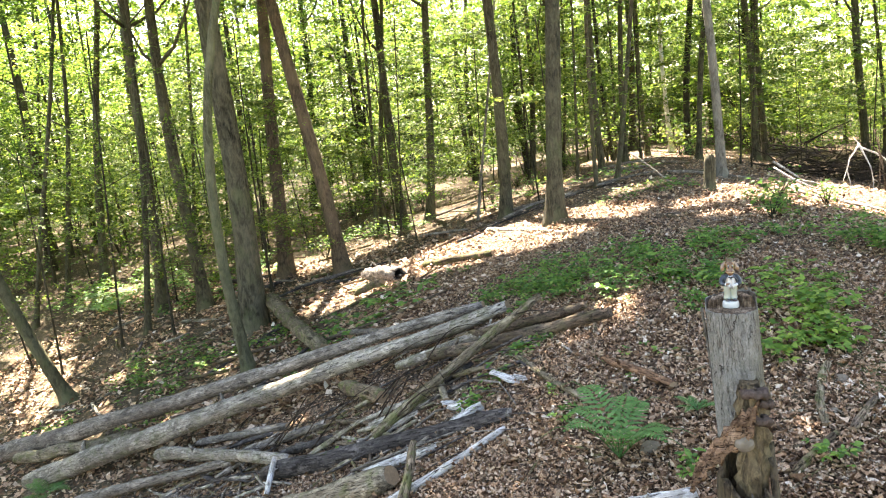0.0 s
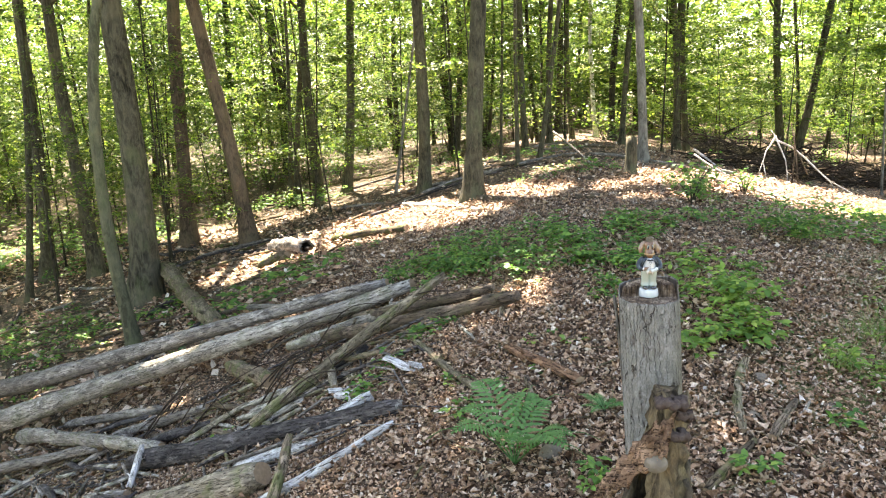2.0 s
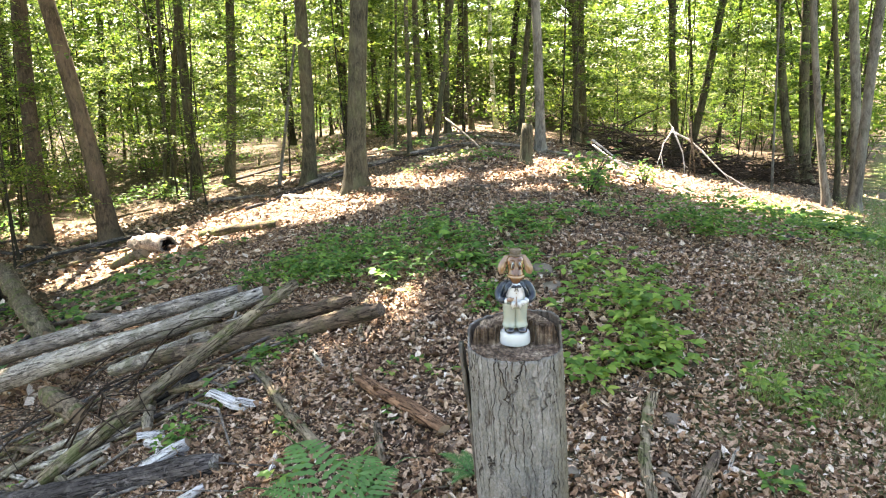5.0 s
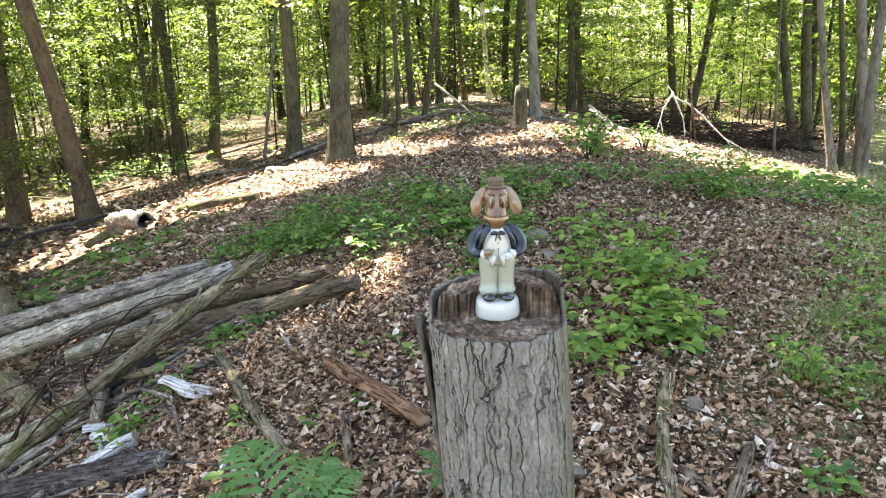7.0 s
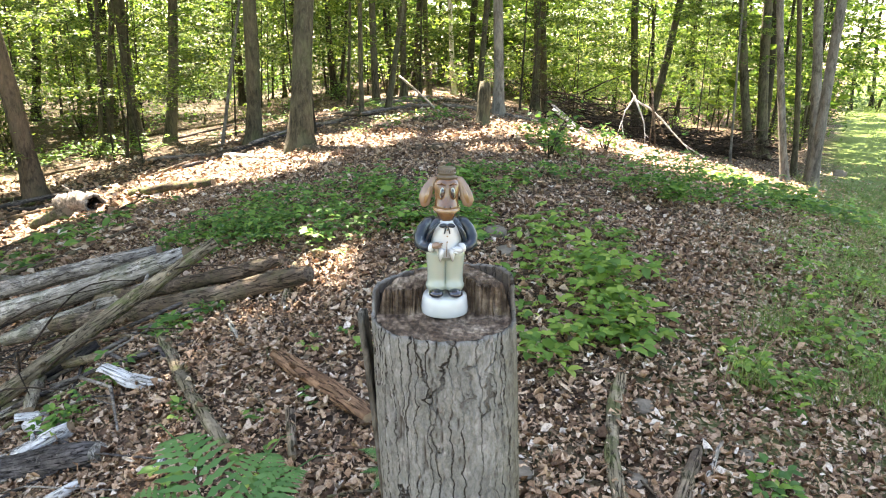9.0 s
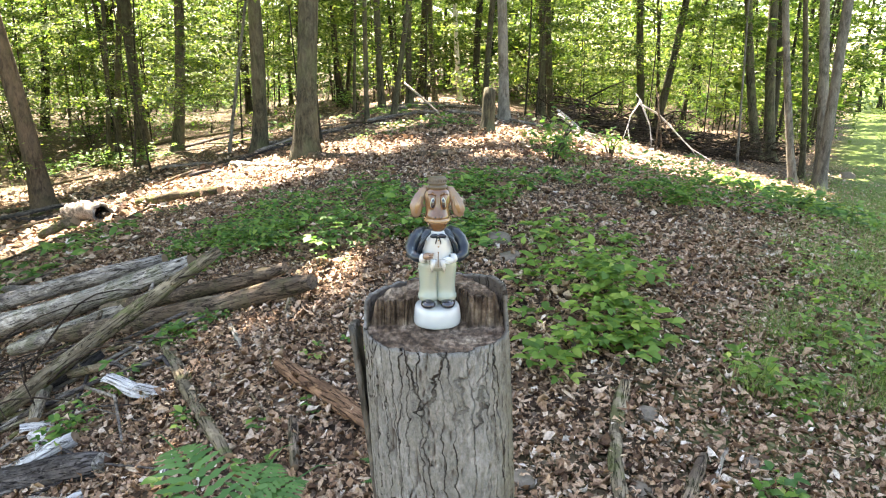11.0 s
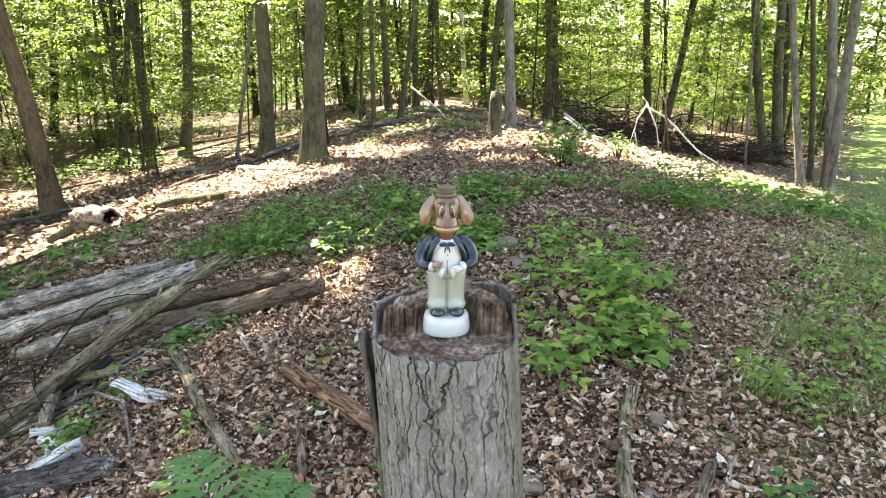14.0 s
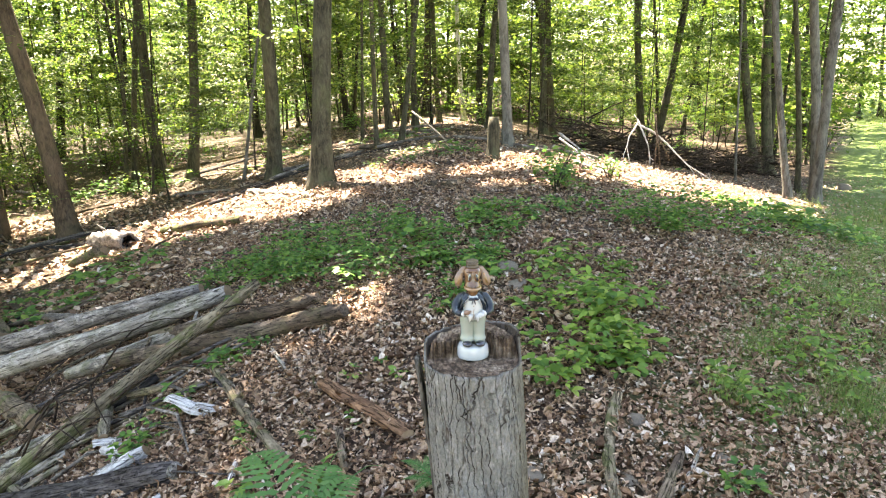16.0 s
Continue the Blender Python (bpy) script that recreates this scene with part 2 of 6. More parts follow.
def part(name, bm, material, parent, label=""):
    me = bpy.data.meshes.new(name)
    bm.to_mesh(me)
    bm.free()
    for m in material if isinstance(material, (list, tuple)) else [material]:
        me.materials.append(m)
    me.polygons.foreach_set("use_smooth", [True] * len(me.polygons))
    ob = new(name, me)
    ob.parent = parent
    return tagged(ob, label)


def thing(name, place, label, category, group="", kind=""):
    ob = new(name)
    ob.matrix_basis = Matrix.Translation(place)
    ob.empty_display_size = 0.1
    return tagged(ob, label, category, group, kind)


def tube(points, radii, sides=10, lump=0.0, seed=0.0, caps=True, flat=1.0):
    """Verts and faces of a round bar along points; the caps are the last faces."""
    verts, faces = [], []
    pts = [Vector(p) for p in points]
    side = None
    for i, p in enumerate(pts):
        ahead = (pts[min(i + 1, len(pts) - 1)] - pts[max(i - 1, 0)]).normalized()
        if side is None:
            side = ahead.cross(Vector((0, 0, 1)) if abs(ahead.z) < 0.9 else Vector((1, 0, 0))).normalized()
        side = (side - ahead * side.dot(ahead)).normalized()
        up = side.cross(ahead)
        for k in range(sides):
            a = 2 * math.pi * k / sides
            r = radii[i]
            if lump:
                r *= 1 + lump * noise.noise((3 * math.cos(a) + seed, 3 * math.sin(a) + 1.7 * seed, i * 0.55 + seed))
            verts.append(tuple(p + side * (r * math.cos(a)) + up * (r * flat * math.sin(a))))
    for i in range(len(pts) - 1):
        for k in range(sides):
            a, b = i * sides + k, i * sides + (k + 1) % sides
            faces.append((a, b, b + sides, a + sides))
    if caps:
        faces.append(tuple(reversed(range(sides))))
        faces.append(tuple(range((len(pts) - 1) * sides, len(pts) * sides)))
    return verts, faces


# outlines of one leaf of unit length along x, with a midrib
def leaf_shape(width, fold, bend):
    """Eight points of a leaf and its faces."""
    def at(x, y):
        return (x, y, fold * abs(y) + bend * (x - 0.45) ** 2 - 0.2 * bend)
    w = width / 2
    verts = [at(0, 0), at(0.32, w), at(0.7, 0.8 * w), at(1, 0), at(0.7, -0.8 * w), at(0.32, -w), at(0.32, 0), at(0.7, 0)]
    faces = [(0, 6, 1), (0, 5, 6), (1, 6, 7, 2), (6, 5, 4, 7), (2, 7, 3), (7, 4, 3)]
    return np.array(verts), faces


def kite_shape(width):
    w = width / 2
    return np.array([(0, 0, 0), (0.45, w, 0.06), (1, 0, -0.08), (0.45, -w, 0.06)]), [(0, 2, 1), (0, 3, 2)]


def scatter(name, shapes, places, turns, tilts, sizes, material, parent=None, origin=(0, 0, 0), rng=None, crumple=0.0):
    """One mesh of many leaves: each a shape, turned about z, tilted about a random level axis and scaled."""
    count = len(places)
    which = rng.integers(0, len(shapes), count)
    verts, loops, starts, totals, base = [], [], [], [], 0
    spin = rng.uniform(0, 2 * np.pi, count)
    axis = np.stack([np.cos(spin), np.sin(spin), np.zeros(count)], -1)
    for n, (shape, faces) in enumerate(shapes):
        pick = which == n
        if not pick.any():
            continue
        c, s = np.cos(turns[pick])[:, None], np.sin(turns[pick])[:, None]
        p = shape[None] * sizes[pick][:, None, None]
        if crumple:
            p = p + rng.normal(0, crumple, p.shape) * sizes[pick][:, None, None]
        q = np.stack([p[..., 0] * c - p[..., 1] * s, p[..., 0] * s + p[..., 1] * c, p[..., 2]], -1)
        k = axis[pick][:, None]
        ct, st = np.cos(tilts[pick])[:, None, None], np.sin(tilts[pick])[:, None, None]
        q = q * ct + np.cross(np.broadcast_to(k, q.shape), q) * st + k * (k * q).sum(-1, keepdims=True) * (1 - ct)
        q = q + places[pick][:, None] - np.array(origin)
        m, v = q.shape[:2]
        verts.append(q.reshape(-1, 3))
        flat = np.concatenate([np.array(f) for f in faces])
        lens = np.array([len(f) for f in faces])
        loops.append((flat[None] + (base + np.arange(m) * v)[:, None]).ravel())
        totals.append(np.tile(lens, m))
        base += m * v
    verts, loops, totals = np.concatenate(verts), np.concatenate(loops), np.concatenate(totals)
    starts = np.r_[0, np.cumsum(totals)[:-1]]
    me = bpy.data.meshes.new(name)
    me.vertices.add(len(verts))
    me.vertices.foreach_set("co", verts.astype(np.float32).ravel())
    me.loops.add(len(loops))
    me.loops.foreach_set("vertex_index", loops.astype(np.int32))
    me.polygons.add(len(totals))
    me.polygons.foreach_set("loop_start", starts.astype(np.int32))
    me.polygons.foreach_set("loop_total", totals.astype(np.int32))
    me.materials.append(material)
    me.update(calc_edges=True)
    ob = new(name, me)
    if parent is not None:
        ob.parent = parent
    return ob


# ---- the ground: a low wooded spur that falls away to both sides ----
def hill(x, y):
    x, y = np.asarray(x, float), np.asarray(y, float)
    y1 = (y + 1 + np.sqrt((y - 1) ** 2 + 1)) / 2
    k, h, s = 14 * np.tanh(y1 / 14), 9 * np.tanh((np.sqrt(x * x + 4) - 2) / 9), 12 * np.tanh(x / 12)
    z = -0.5881 + 0.1639 * s + 0.1953 * k - 0.6529 * h - 0.01483 * s * k + 0.03186 * h * k - 0.012272 * k * k
    z = z + 0.012 * np.sin(3.1 * x + 1.3 * y) * np.sin(2.3 * y - 0.9 * x + 1) + 0.03 * np.sin(0.9 * x + 2) * np.sin(0.7 * y + 0.5 * x)
    far = np.clip((np.hypot(x, y) - 14) / 25, 0, 1)
    return z + far * 0.35 * np.sin(0.21 * x + 1) * np.sin(0.17 * y + 0.4)


def ground_z(x, y):
    return float(hill(x, y))


def build_ground():
    n = 270
    u = np.linspace(-1, 1, n)
    spread = 1.6 * np.sinh(5.9 * u)
    gx, gy = np.meshgrid(spread, spread + 3.0)
    bits = np.stack([gx, gy, hill(gx, gy)], -1).reshape(-1, 3)
    faces = [(i * n + j, i * n + j + 1, (i + 1) * n + j + 1, (i + 1) * n + j) for i in range(n - 1) for j in range(n - 1)]
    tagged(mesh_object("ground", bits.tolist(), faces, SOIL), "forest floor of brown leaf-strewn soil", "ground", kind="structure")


build_ground()


# openings cut in the unseen canopy so that sun falls here: x, y and half-widths
GAPS = [(-5.5, 11.0, 1.3, 0.8), (-4.6, 11.4, 1.1, 0.7), (-3.5, 10.8, 1.0, 0.9), (-2.4, 9.8, 0.9, 0.7), (-1.4, 8.7, 0.7, 0.5),
        (1.5, 9.8, 0.7, 0.8), (2.4, 10.0, 0.9, 0.7), (3.4, 10.8, 1.0, 0.9), (4.9, 12.6, 1.1, 0.9), (6.2, 14.4, 0.9, 0.7),
        (-0.3, 25.5, 2.2, 2.2), (-0.7, 11.3, 0.45, 0.4), (-0.7, 4.15, 0.22, 0.25), (-14.4, 10.1, 1.0, 0.6), (-8.0, 8.5, 0.35, 0.3)]
MORE_GAPS = [(3.6, 12.7, 0.9, 0.6), (-8.2, 7.0, 0.4, 0.25), (-16.0, 15.0, 0.9, 0.8), (-13.2, 9.2, 0.7, 0.4), (-15.6, 11.4, 0.8, 0.4), (-5.0, 5.3, 0.4, 0.2), (30.0, 52.0, 8.0, 7.0),
             (0.5, 8.6, 0.5, 0.3), (-10.5, 15.5, 1.0, 0.6), (2.6, 11.3, 1.0, 0.9), (3.4, 12.3, 1.1, 1.1), (4.2, 13.8, 1.1, 1.0), (5.3, 14.6, 1.1, 0.8), (1.3, 9.2, 0.7, 0.6), (0.5, 7.4, 0.3, 0.25), (0.1, 8.2, 0.3, 0.25), (1.1, 7.6, 0.25, 0.2),
             (-12.0, 7.9, 0.4, 0.3), (-10.8, 8.3, 0.3, 0.2), (-9.6, 7.6, 0.25, 0.2), (-8.9, 8.8, 0.3, 0.2), (-7.3, 6.9, 0.2, 0.15), (-6.6, 8.7, 0.25, 0.2), (-11.4, 9.6, 0.4, 0.25),
             (-12.8, 8.4, 0.3, 0.2), (-10.2, 9.2, 0.2, 0.2), (-9.3, 9.4, 0.2, 0.12), (-7.9, 7.6, 0.15, 0.12), (-6.2, 7.6, 0.15, 0.1), (-13.6, 10.4, 0.4, 0.3), (-10.4, 7.4, 0.3, 0.15), (-8.3, 9.6, 0.2, 0.15), (10.95, 19.6, 0.5, 0.5), (-4.6, 15.8, 0.5, 0.3), (-2.9, 16.6, 0.4, 0.3), (-7.4, 15.2, 0.4, 0.25), (-9.2, 14.6, 0.5, 0.3), (-6.0, 18.2, 0.5, 0.4), (-1.0, 18.4, 0.5, 0.4)]


def shaded(points, rng, far=0.5):
    """Which leaves stay to hold off the sun: those whose shadow falls in no sunlit opening."""
    t = points[:, 2] / TO_SUN.z
    gx, gy = points[:, 0] - TO_SUN.x * t, points[:, 1] - TO_SUN.y * t
    for _ in range(2):
        t = (points[:, 2] - hill(gx, gy)) / TO_SUN.z
        gx, gy = points[:, 0] - TO_SUN.x * t, points[:, 1] - TO_SUN.y * t
    # full leaf cover over these regions, thinned elsewhere, to set where shade lies
    near = ((gx > -7.5) & (gx < 3) & (gy < 18)) | ((gx > -10.5) & (gx < 9) & (gy < np.where(gx < -2.5, 13.6, 14.6))) | ((gx > 8) & (gy < 42)) | ((gx > 1.5) & (gx < 10) & (gy < 18))
    keep = rng.random(len(points)) < np.where(near, 1.0, np.where(gx < -3, 0.70 * far, 1.0 * far))
    for n, (x, y, a, b) in enumerate(GAPS + MORE_GAPS):
        size = 2.9 if n < 10 else 1.7
        keep &= ((gx - x) / a) ** 2 + ((gy - y) / b) ** 2 > size
    return keep


def trio_shape(width, spin):
    """Three small leaves on one twig."""
    verts, faces = [], []
    for k, (a, root) in enumerate(((spin, 0.30), (spin + 1.9, 0.12), (spin - 1.7, 0.05))):
        c, d = math.cos(a), math.sin(a)
        for u, w, z in ((0.62, 0.0, -0.07), (0.22, width, 0.04), (0.08, -0.8 * width, 0.05)):
            verts.append((root + u * c - w * d, u * d + w * c, z))
        faces.append((3 * k, 3 * k + 1, 3 * k + 2))
    return np.array(verts), faces


KITES = [kite_shape(0.62), kite_shape(0.75), kite_shape(0.5)]
TRIOS = [trio_shape(0.25, 0.1), trio_shape(0.3, 0.5), trio_shape(0.22, -0.4)]


def sprays(rng, low, high, spread, count, each, lean=(0, 0), core=0.15):
    """Places of leaves: flat sprays on unseen twigs round a leaning stem."""
    z = rng.uniform(low, high, count)
    taper = np.clip(1.15 - ((z - (low + high) / 2) / (high - low)) ** 2 * 2.2, 0.35, 1)
    r = spread * taper * np.sqrt(rng.uniform(core, 1, count))
    a = rng.uniform(0, 2 * np.pi, count)
    c = np.stack([lean[0] * z + r * np.cos(a), lean[1] * z + r * np.sin(a), z - 0.12 * r], -1)
    size = rng.uniform(0.4, 1.05, count)
    off = rng.normal(0, 1, (count, each, 3)) * (size[:, None, None] * np.array([0.6, 0.6, 0.08]))
    return (c[:, None] + off).reshape(-1, 3)


def trunk_points(height, lean, wobble, rng, curve=(0, 0)):
    steps = 12
    zs = [height * (i / steps) ** 1.2 for i in range(steps + 1)]
    ph = rng.uniform(0, 6.28, 2)
    return [(lean[0] * z + curve[0] * z * z + wobble * (math.sin(0.55 * z + ph[0]) - math.sin(ph[0])), lean[1] * z + curve[1] * z * z + wobble * (math.sin(0.48 * z + ph[1]) - math.sin(ph[1])), z) for z in zs]


def trunk_mesh(parent, height, diameter, lean, material, rng, sides=14, wobble=0.05, curve=(0, 0), limbs=3):
    points = [(0, 0, -0.25)] + trunk_points(height, lean, wobble * min(1, diameter * 6), rng, curve)
    radii = []
    for p in points:
        z = max(p[2], 0)
        radii.append(diameter / 2 * ((1 - 0.55 * z / height) + 0.7 * math.exp(-z / (0.9 * diameter + 0.04))))
    # finer rings where the foot flares
    fine = [(points[1][0] * 1.0 + lean[0] * z, lean[1] * z, z) for z in (0.05, 0.12, 0.22)]
    points = [points[0], points[1]] + fine + points[2:]
    radii = [radii[0], radii[1]] + [diameter / 2 * (1 + 0.7 * math.exp(-p[2] / (0.9 * diameter + 0.04))) for p in fine] + radii[2:]
    v, f = tube(points, radii, sides, 0.16, rng.uniform(0, 50))
    # a few bare limbs
    for _ in range(limbs if diameter > 0.12 else min(1, limbs)):
        i = int(rng.integers(9, len(points) - 2))
        a, up = rng.uniform(0, 6.28), rng.uniform(0.6, 1.1)
        reach = rng.uniform(1.0, 2.4)
        p = Vector(points[i])
        limb = [p + Vector((math.cos(a) * s * reach, math.sin(a) * s * reach, s * s * reach * up + 0.4 * s)) for s in (0, 0.35, 0.7, 1)]
        r0 = radii[i] * 0.45
        lv, lf = tube(limb, [r0, r0 * 0.75, r0 * 0.5, r0 * 0.2], 6)
        f += [tuple(j + len(v) for j in face) for face in lf]
        v += lv
    return mesh_object("trunk", v, f, material, parent)


tree_rng = np.random.default_rng(5)


def tree(x, y, diameter, lean_x, lean_y, height, material, label, crown=(8.8, 85, 44), leaf=0.27, spread=3.5, sides=14, group="trees of the wood", curve=(0, 0), limbs=3):
    """A measured tree: a leaning trunk and a crown from crown[0] metres up."""
    z = ground_z(x, y)
    ob = thing("tree", (x, y, z), label, "tree", group)
    trunk_mesh(ob, height, diameter, (lean_x, lean_y), material, tree_rng, sides, 0.085, curve, limbs)
    p = sprays(tree_rng, crown[0], height + 1.5, spread, crown[1], crown[2], (lean_x, lean_y)) + np.array([x, y, z])
    p = p[shaded(p, tree_rng)]
    m = len(p)
    scatter("crown", TRIOS, p, tree_rng.uniform(0, 6.28, m), tree_rng.normal(0, 0.45, m), leaf * tree_rng.uniform(0.7, 1.3, m), CANOPY_LEAF, ob, (x, y, z), tree_rng)
    return ob


def shade_bough(ob, x, y, z, radius, count):
    """One more unseen spray of leaves, added high in a crown to block the sun."""
    p = tree_rng.normal(0, 1, (count, 3)) * np.array([radius, radius, 0.7]) + np.array([x, y, z])
    p = p[shaded(p, tree_rng)]
    m = len(p)
    scatter("crown", KITES, p, tree_rng.uniform(0, 6.28, m), tree_rng.normal(0, 0.45, m), 0.27 * tree_rng.uniform(0.7, 1.3, m), CANOPY_LEAF, ob, tuple(ob.matrix_basis.translation), tree_rng)


GREY = "tall slender hardwood with grey bark rising from leaf litter"
THIN = "thin young hardwood with dark grey bark among larger trunks"
foremost = tree(-2.00, 9.90, 0.28, 0.014, 0.03, 15, BARK, "straight grey hardwood with a mossy flared foot", sides=20, crown=(6.5, 270, 46), spread=4.8)
# leafy boughs out of view, added to keep sun off the stump
shade_bough(foremost, -2.75, 7.2, 10.6, 0.8, 900)
shade_bough(foremost, -2.2, 7.9, 11.4, 0.8, 700)
tree(-3.61, 13.53, 0.26, 0.010, 0.03, 15, BARK, GREY)
tree(-7.66, 13.14, 0.33, -0.100, -0.02, 15, BROWN_BARK, "leaning hardwood with warm brown bark beside a fallen log", sides=18)
tree(-9.88, 14.30, 0.36, 0.048, 0.027, 15, BROWN_BARK, "dark brown hardwood beside a sunlit opening")
tree(-6.82, 17.74, 0.26, 0.107, 0.040, 14, BARK, GREY)
tree(-7.91, 18.42, 0.28, -0.050, 0.02, 15, BARK, GREY)
tree(-8.77, 18.73, 0.17, 0.086, 0.039, 12, BARK, THIN)
tree(-8.65, 17.88, 0.12, 0.064, 0.030, 11, BARK, THIN)
tree(0.93, 12.32, 0.17, -0.086, 0.02, 13, PALE_BARK, "pale grey slender trunk beside a short broken stump", crown=(6.0, 190, 46), spread=4.8)
tree(0.96, 20.13, 0.17, 0.088, -0.005, 14, BARK, THIN)
tree(3.08, 24.52, 0.25, -0.055, 0.007, 15, BARK, GREY)
tree(3.54, 25.54, 0.24, -0.016, 0.002, 15, BARK, GREY)
tree(-1.15, 14.51, 0.11, 0.154, 0.010, 12, BARK, THIN)
tree(-1.19, 21.16, 0.18, 0.008, 0.000, 14, BARK, GREY)
tree(-1.56, 13.48, 0.09, 0.025, 0.003, 10, BARK, THIN)
tree(-1.76, 18.77, 0.18, -0.047, -0.005, 14, BARK, GREY)
tree(-2.39, 17.92, 0.08, 0.015, 0.002, 10, BARK, THIN)
tree(-0.52, 24.55, 0.17, -0.032, -0.001, 14, BARK, GREY)
tree(6.83, 25.66, 0.28, -0.05, 0.019, 15, BARK, GREY)
tree(6.94, 24.65, 0.27, 0.177, -0.052, 15, BARK, "dark hardwood trunk that leans over a brush pile")
tree(9.60, 22.27, 0.28, -0.130, 0.054, 15, BARK, GREY)
tree(10.00, 22.29, 0.33, -0.078, 0.034, 15, BARK, GREY)
tree(7.03, 14.52, 0.15, -0.105, 0.037, 13, PALE_BARK, "pale grey trunk at the edge of the grass")
tree(7.85, 15.03, 0.22, 0.057, -0.030, 14, PALE_BARK, "pale grey leaning trunk at the edge of the grass")
tree(8.42, 16.12, 0.23, -0.059, 0.030, 14, PALE_BARK, "pale grey trunk in a clump beside the grass")
tree(8.54, 17.19, 0.14, -0.083, 0.040, 12, BARK, THIN)
tree(-4.64, 14.89, 0.07, 0.148, 0.044, 9, PALE_BARK, "thin pale leaning sapling in the sunlit strip", crown=(3.5, 25, 30), leaf=0.13, spread=1.4)
tree(7.35, 18.18, 0.06, -0.047, 0.019, 9, PALE_BARK, "thin pale sapling beside the brush", crown=(3.5, 25, 30), leaf=0.13, spread=1.4)
tree(-8.60, 10.40, 0.48, 0.02, 0.021, 17, OAK_BARK, "large old oak with deeply furrowed bark", sides=24, spread=4.5, crown=(8.0, 110, 40))
tree(-7.28, 8.04, 0.195, -0.107, -0.034, 9.5, SMOOTH_BARK, "smooth grey trunk that bends across the oak", sides=18, curve=(0.031, 0.0099), limbs=0)
tree(-12.32, 8.96, 0.25, -0.26, -0.25, 9, SMOOTH_BARK, "smooth grey trunk that leans out over the slope", sides=18, limbs=0, curve=(0.022, 0.012))
tree(-13.03, 13.09, 0.31, 0.051, 0.041, 14, BARK, GREY)
tree(-12.50, 11.79, 0.15, 0.078, 0.065, 12, BARK, THIN)
tree(-11.50, 12.87, 0.31, -0.006, -0.004, 14, BARK, GREY)
tree(-17.59, 16.13, 0.26, 0.106, 0.095, 14, BARK, GREY)
tree(-18.15, 15.15, 0.16, 0.094, 0.094, 12, BARK, THIN)
tree(-17.29, 12.98, 0.14, 0.154, 0.159, 12, BARK, THIN)
tree(-14.68, 16.79, 0.13, 0.109, 0.079, 12, BARK, THIN)
tree(0.35, 26.62, 0.17, -0.030, 0.000, 15, BIRCH_BARK, "white birch trunk on the crest of the rise", crown=(9.0, 40, 40))

# unseen boughs added high up to shade the floor behind the sunlit strip
hosts = [ob for ob in scene.objects if ob.name.startswith("tree") and ob.matrix_basis.translation.y > 16 and -14 < ob.matrix_basis.translation.x < 6]
for k in range(15):
    x, y = tree_rng.uniform(-9.5, 1.0), tree_rng.uniform(20.5, 28.5)
    host = min(hosts, key=lambda ob: (ob.matrix_basis.translation.x - x) ** 2 + (ob.matrix_basis.translation.y - y) ** 2)
    shade_bough(host, x, y, tree_rng.uniform(11.0, 13.5), 1.2, 420)

# ---- the wood around: farther trees, saplings and bushes ----
wood_rng = np.random.default_rng(11)


def free_spot(rng, near, far, left, right):
    """A place by distance and bearing (degrees to the left of ahead), clear of the grass on the right."""
    while True:
        r = math.sqrt(rng.uniform(near * near, far * far))
        a = rng.uniform(right, left)
        x, y = -r * math.sin(radians(a)), r * math.cos(radians(a))
        behind_brush = -33 < a < -7 and r < 25
        if not behind_brush and not (x > 4 and x > 0.52 * y + 1.0 and y > -2 and r < 62):
            return x, y


def wood_tree(x, y, height, diameter, low, high, count, each, leaf, spread, material, label, group, name="tree", category="tree", far_off=False):
    z = ground_z(x, y)
    lean = wood_rng.normal(0, 0.05, 2)
    ob = thing(name, (x, y, z), label, category, group)
    trunk_mesh(ob, height, diameter, lean, material, wood_rng, 8, 0.12)
    p = sprays(wood_rng, low, high, spread, count, each, lean, 0.05)
    stay = shaded(p + np.array([x, y, z]), wood_rng, 1.0)
    stay[:each] = True
    p = p[stay]
    m = len(p)
    scatter("crown", KITES if far_off else TRIOS, p, wood_rng.uniform(0, 6.28, m), wood_rng.normal(0, 0.5, m), leaf * wood_rng.uniform(0.7, 1.35, m), UNDER_LEAF, ob, (0, 0, 0), wood_rng)
    return ob


def spread_copies(kinds, spots, rng, scales=(0.85, 1.2)):
    for i, (x, y) in enumerate(spots):
        s = rng.uniform(*scales)
        copy_thing(kinds[i % len(kinds)], Matrix.LocRotScale((x, y, ground_z(x, y)), Euler((0, 0, rng.uniform(0, 6.28))), (s, s, s)))


FAR_TREES = "farther trees of the wood"
for i in range(70):
    x, y = free_spot(wood_rng, 21, 47, 62, -40)
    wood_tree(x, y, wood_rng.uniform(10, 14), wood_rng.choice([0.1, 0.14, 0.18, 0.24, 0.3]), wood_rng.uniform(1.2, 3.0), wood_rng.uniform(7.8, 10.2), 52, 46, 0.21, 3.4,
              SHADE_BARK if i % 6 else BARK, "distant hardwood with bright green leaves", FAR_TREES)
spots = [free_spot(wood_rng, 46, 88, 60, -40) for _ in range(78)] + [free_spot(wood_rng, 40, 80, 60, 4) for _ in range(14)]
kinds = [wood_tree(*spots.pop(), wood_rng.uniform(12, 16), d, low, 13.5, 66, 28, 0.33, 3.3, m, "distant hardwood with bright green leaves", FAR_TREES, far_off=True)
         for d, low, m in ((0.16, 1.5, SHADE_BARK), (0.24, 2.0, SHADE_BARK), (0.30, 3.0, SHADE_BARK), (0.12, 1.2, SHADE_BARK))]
spread_copies(kinds, spots, wood_rng)
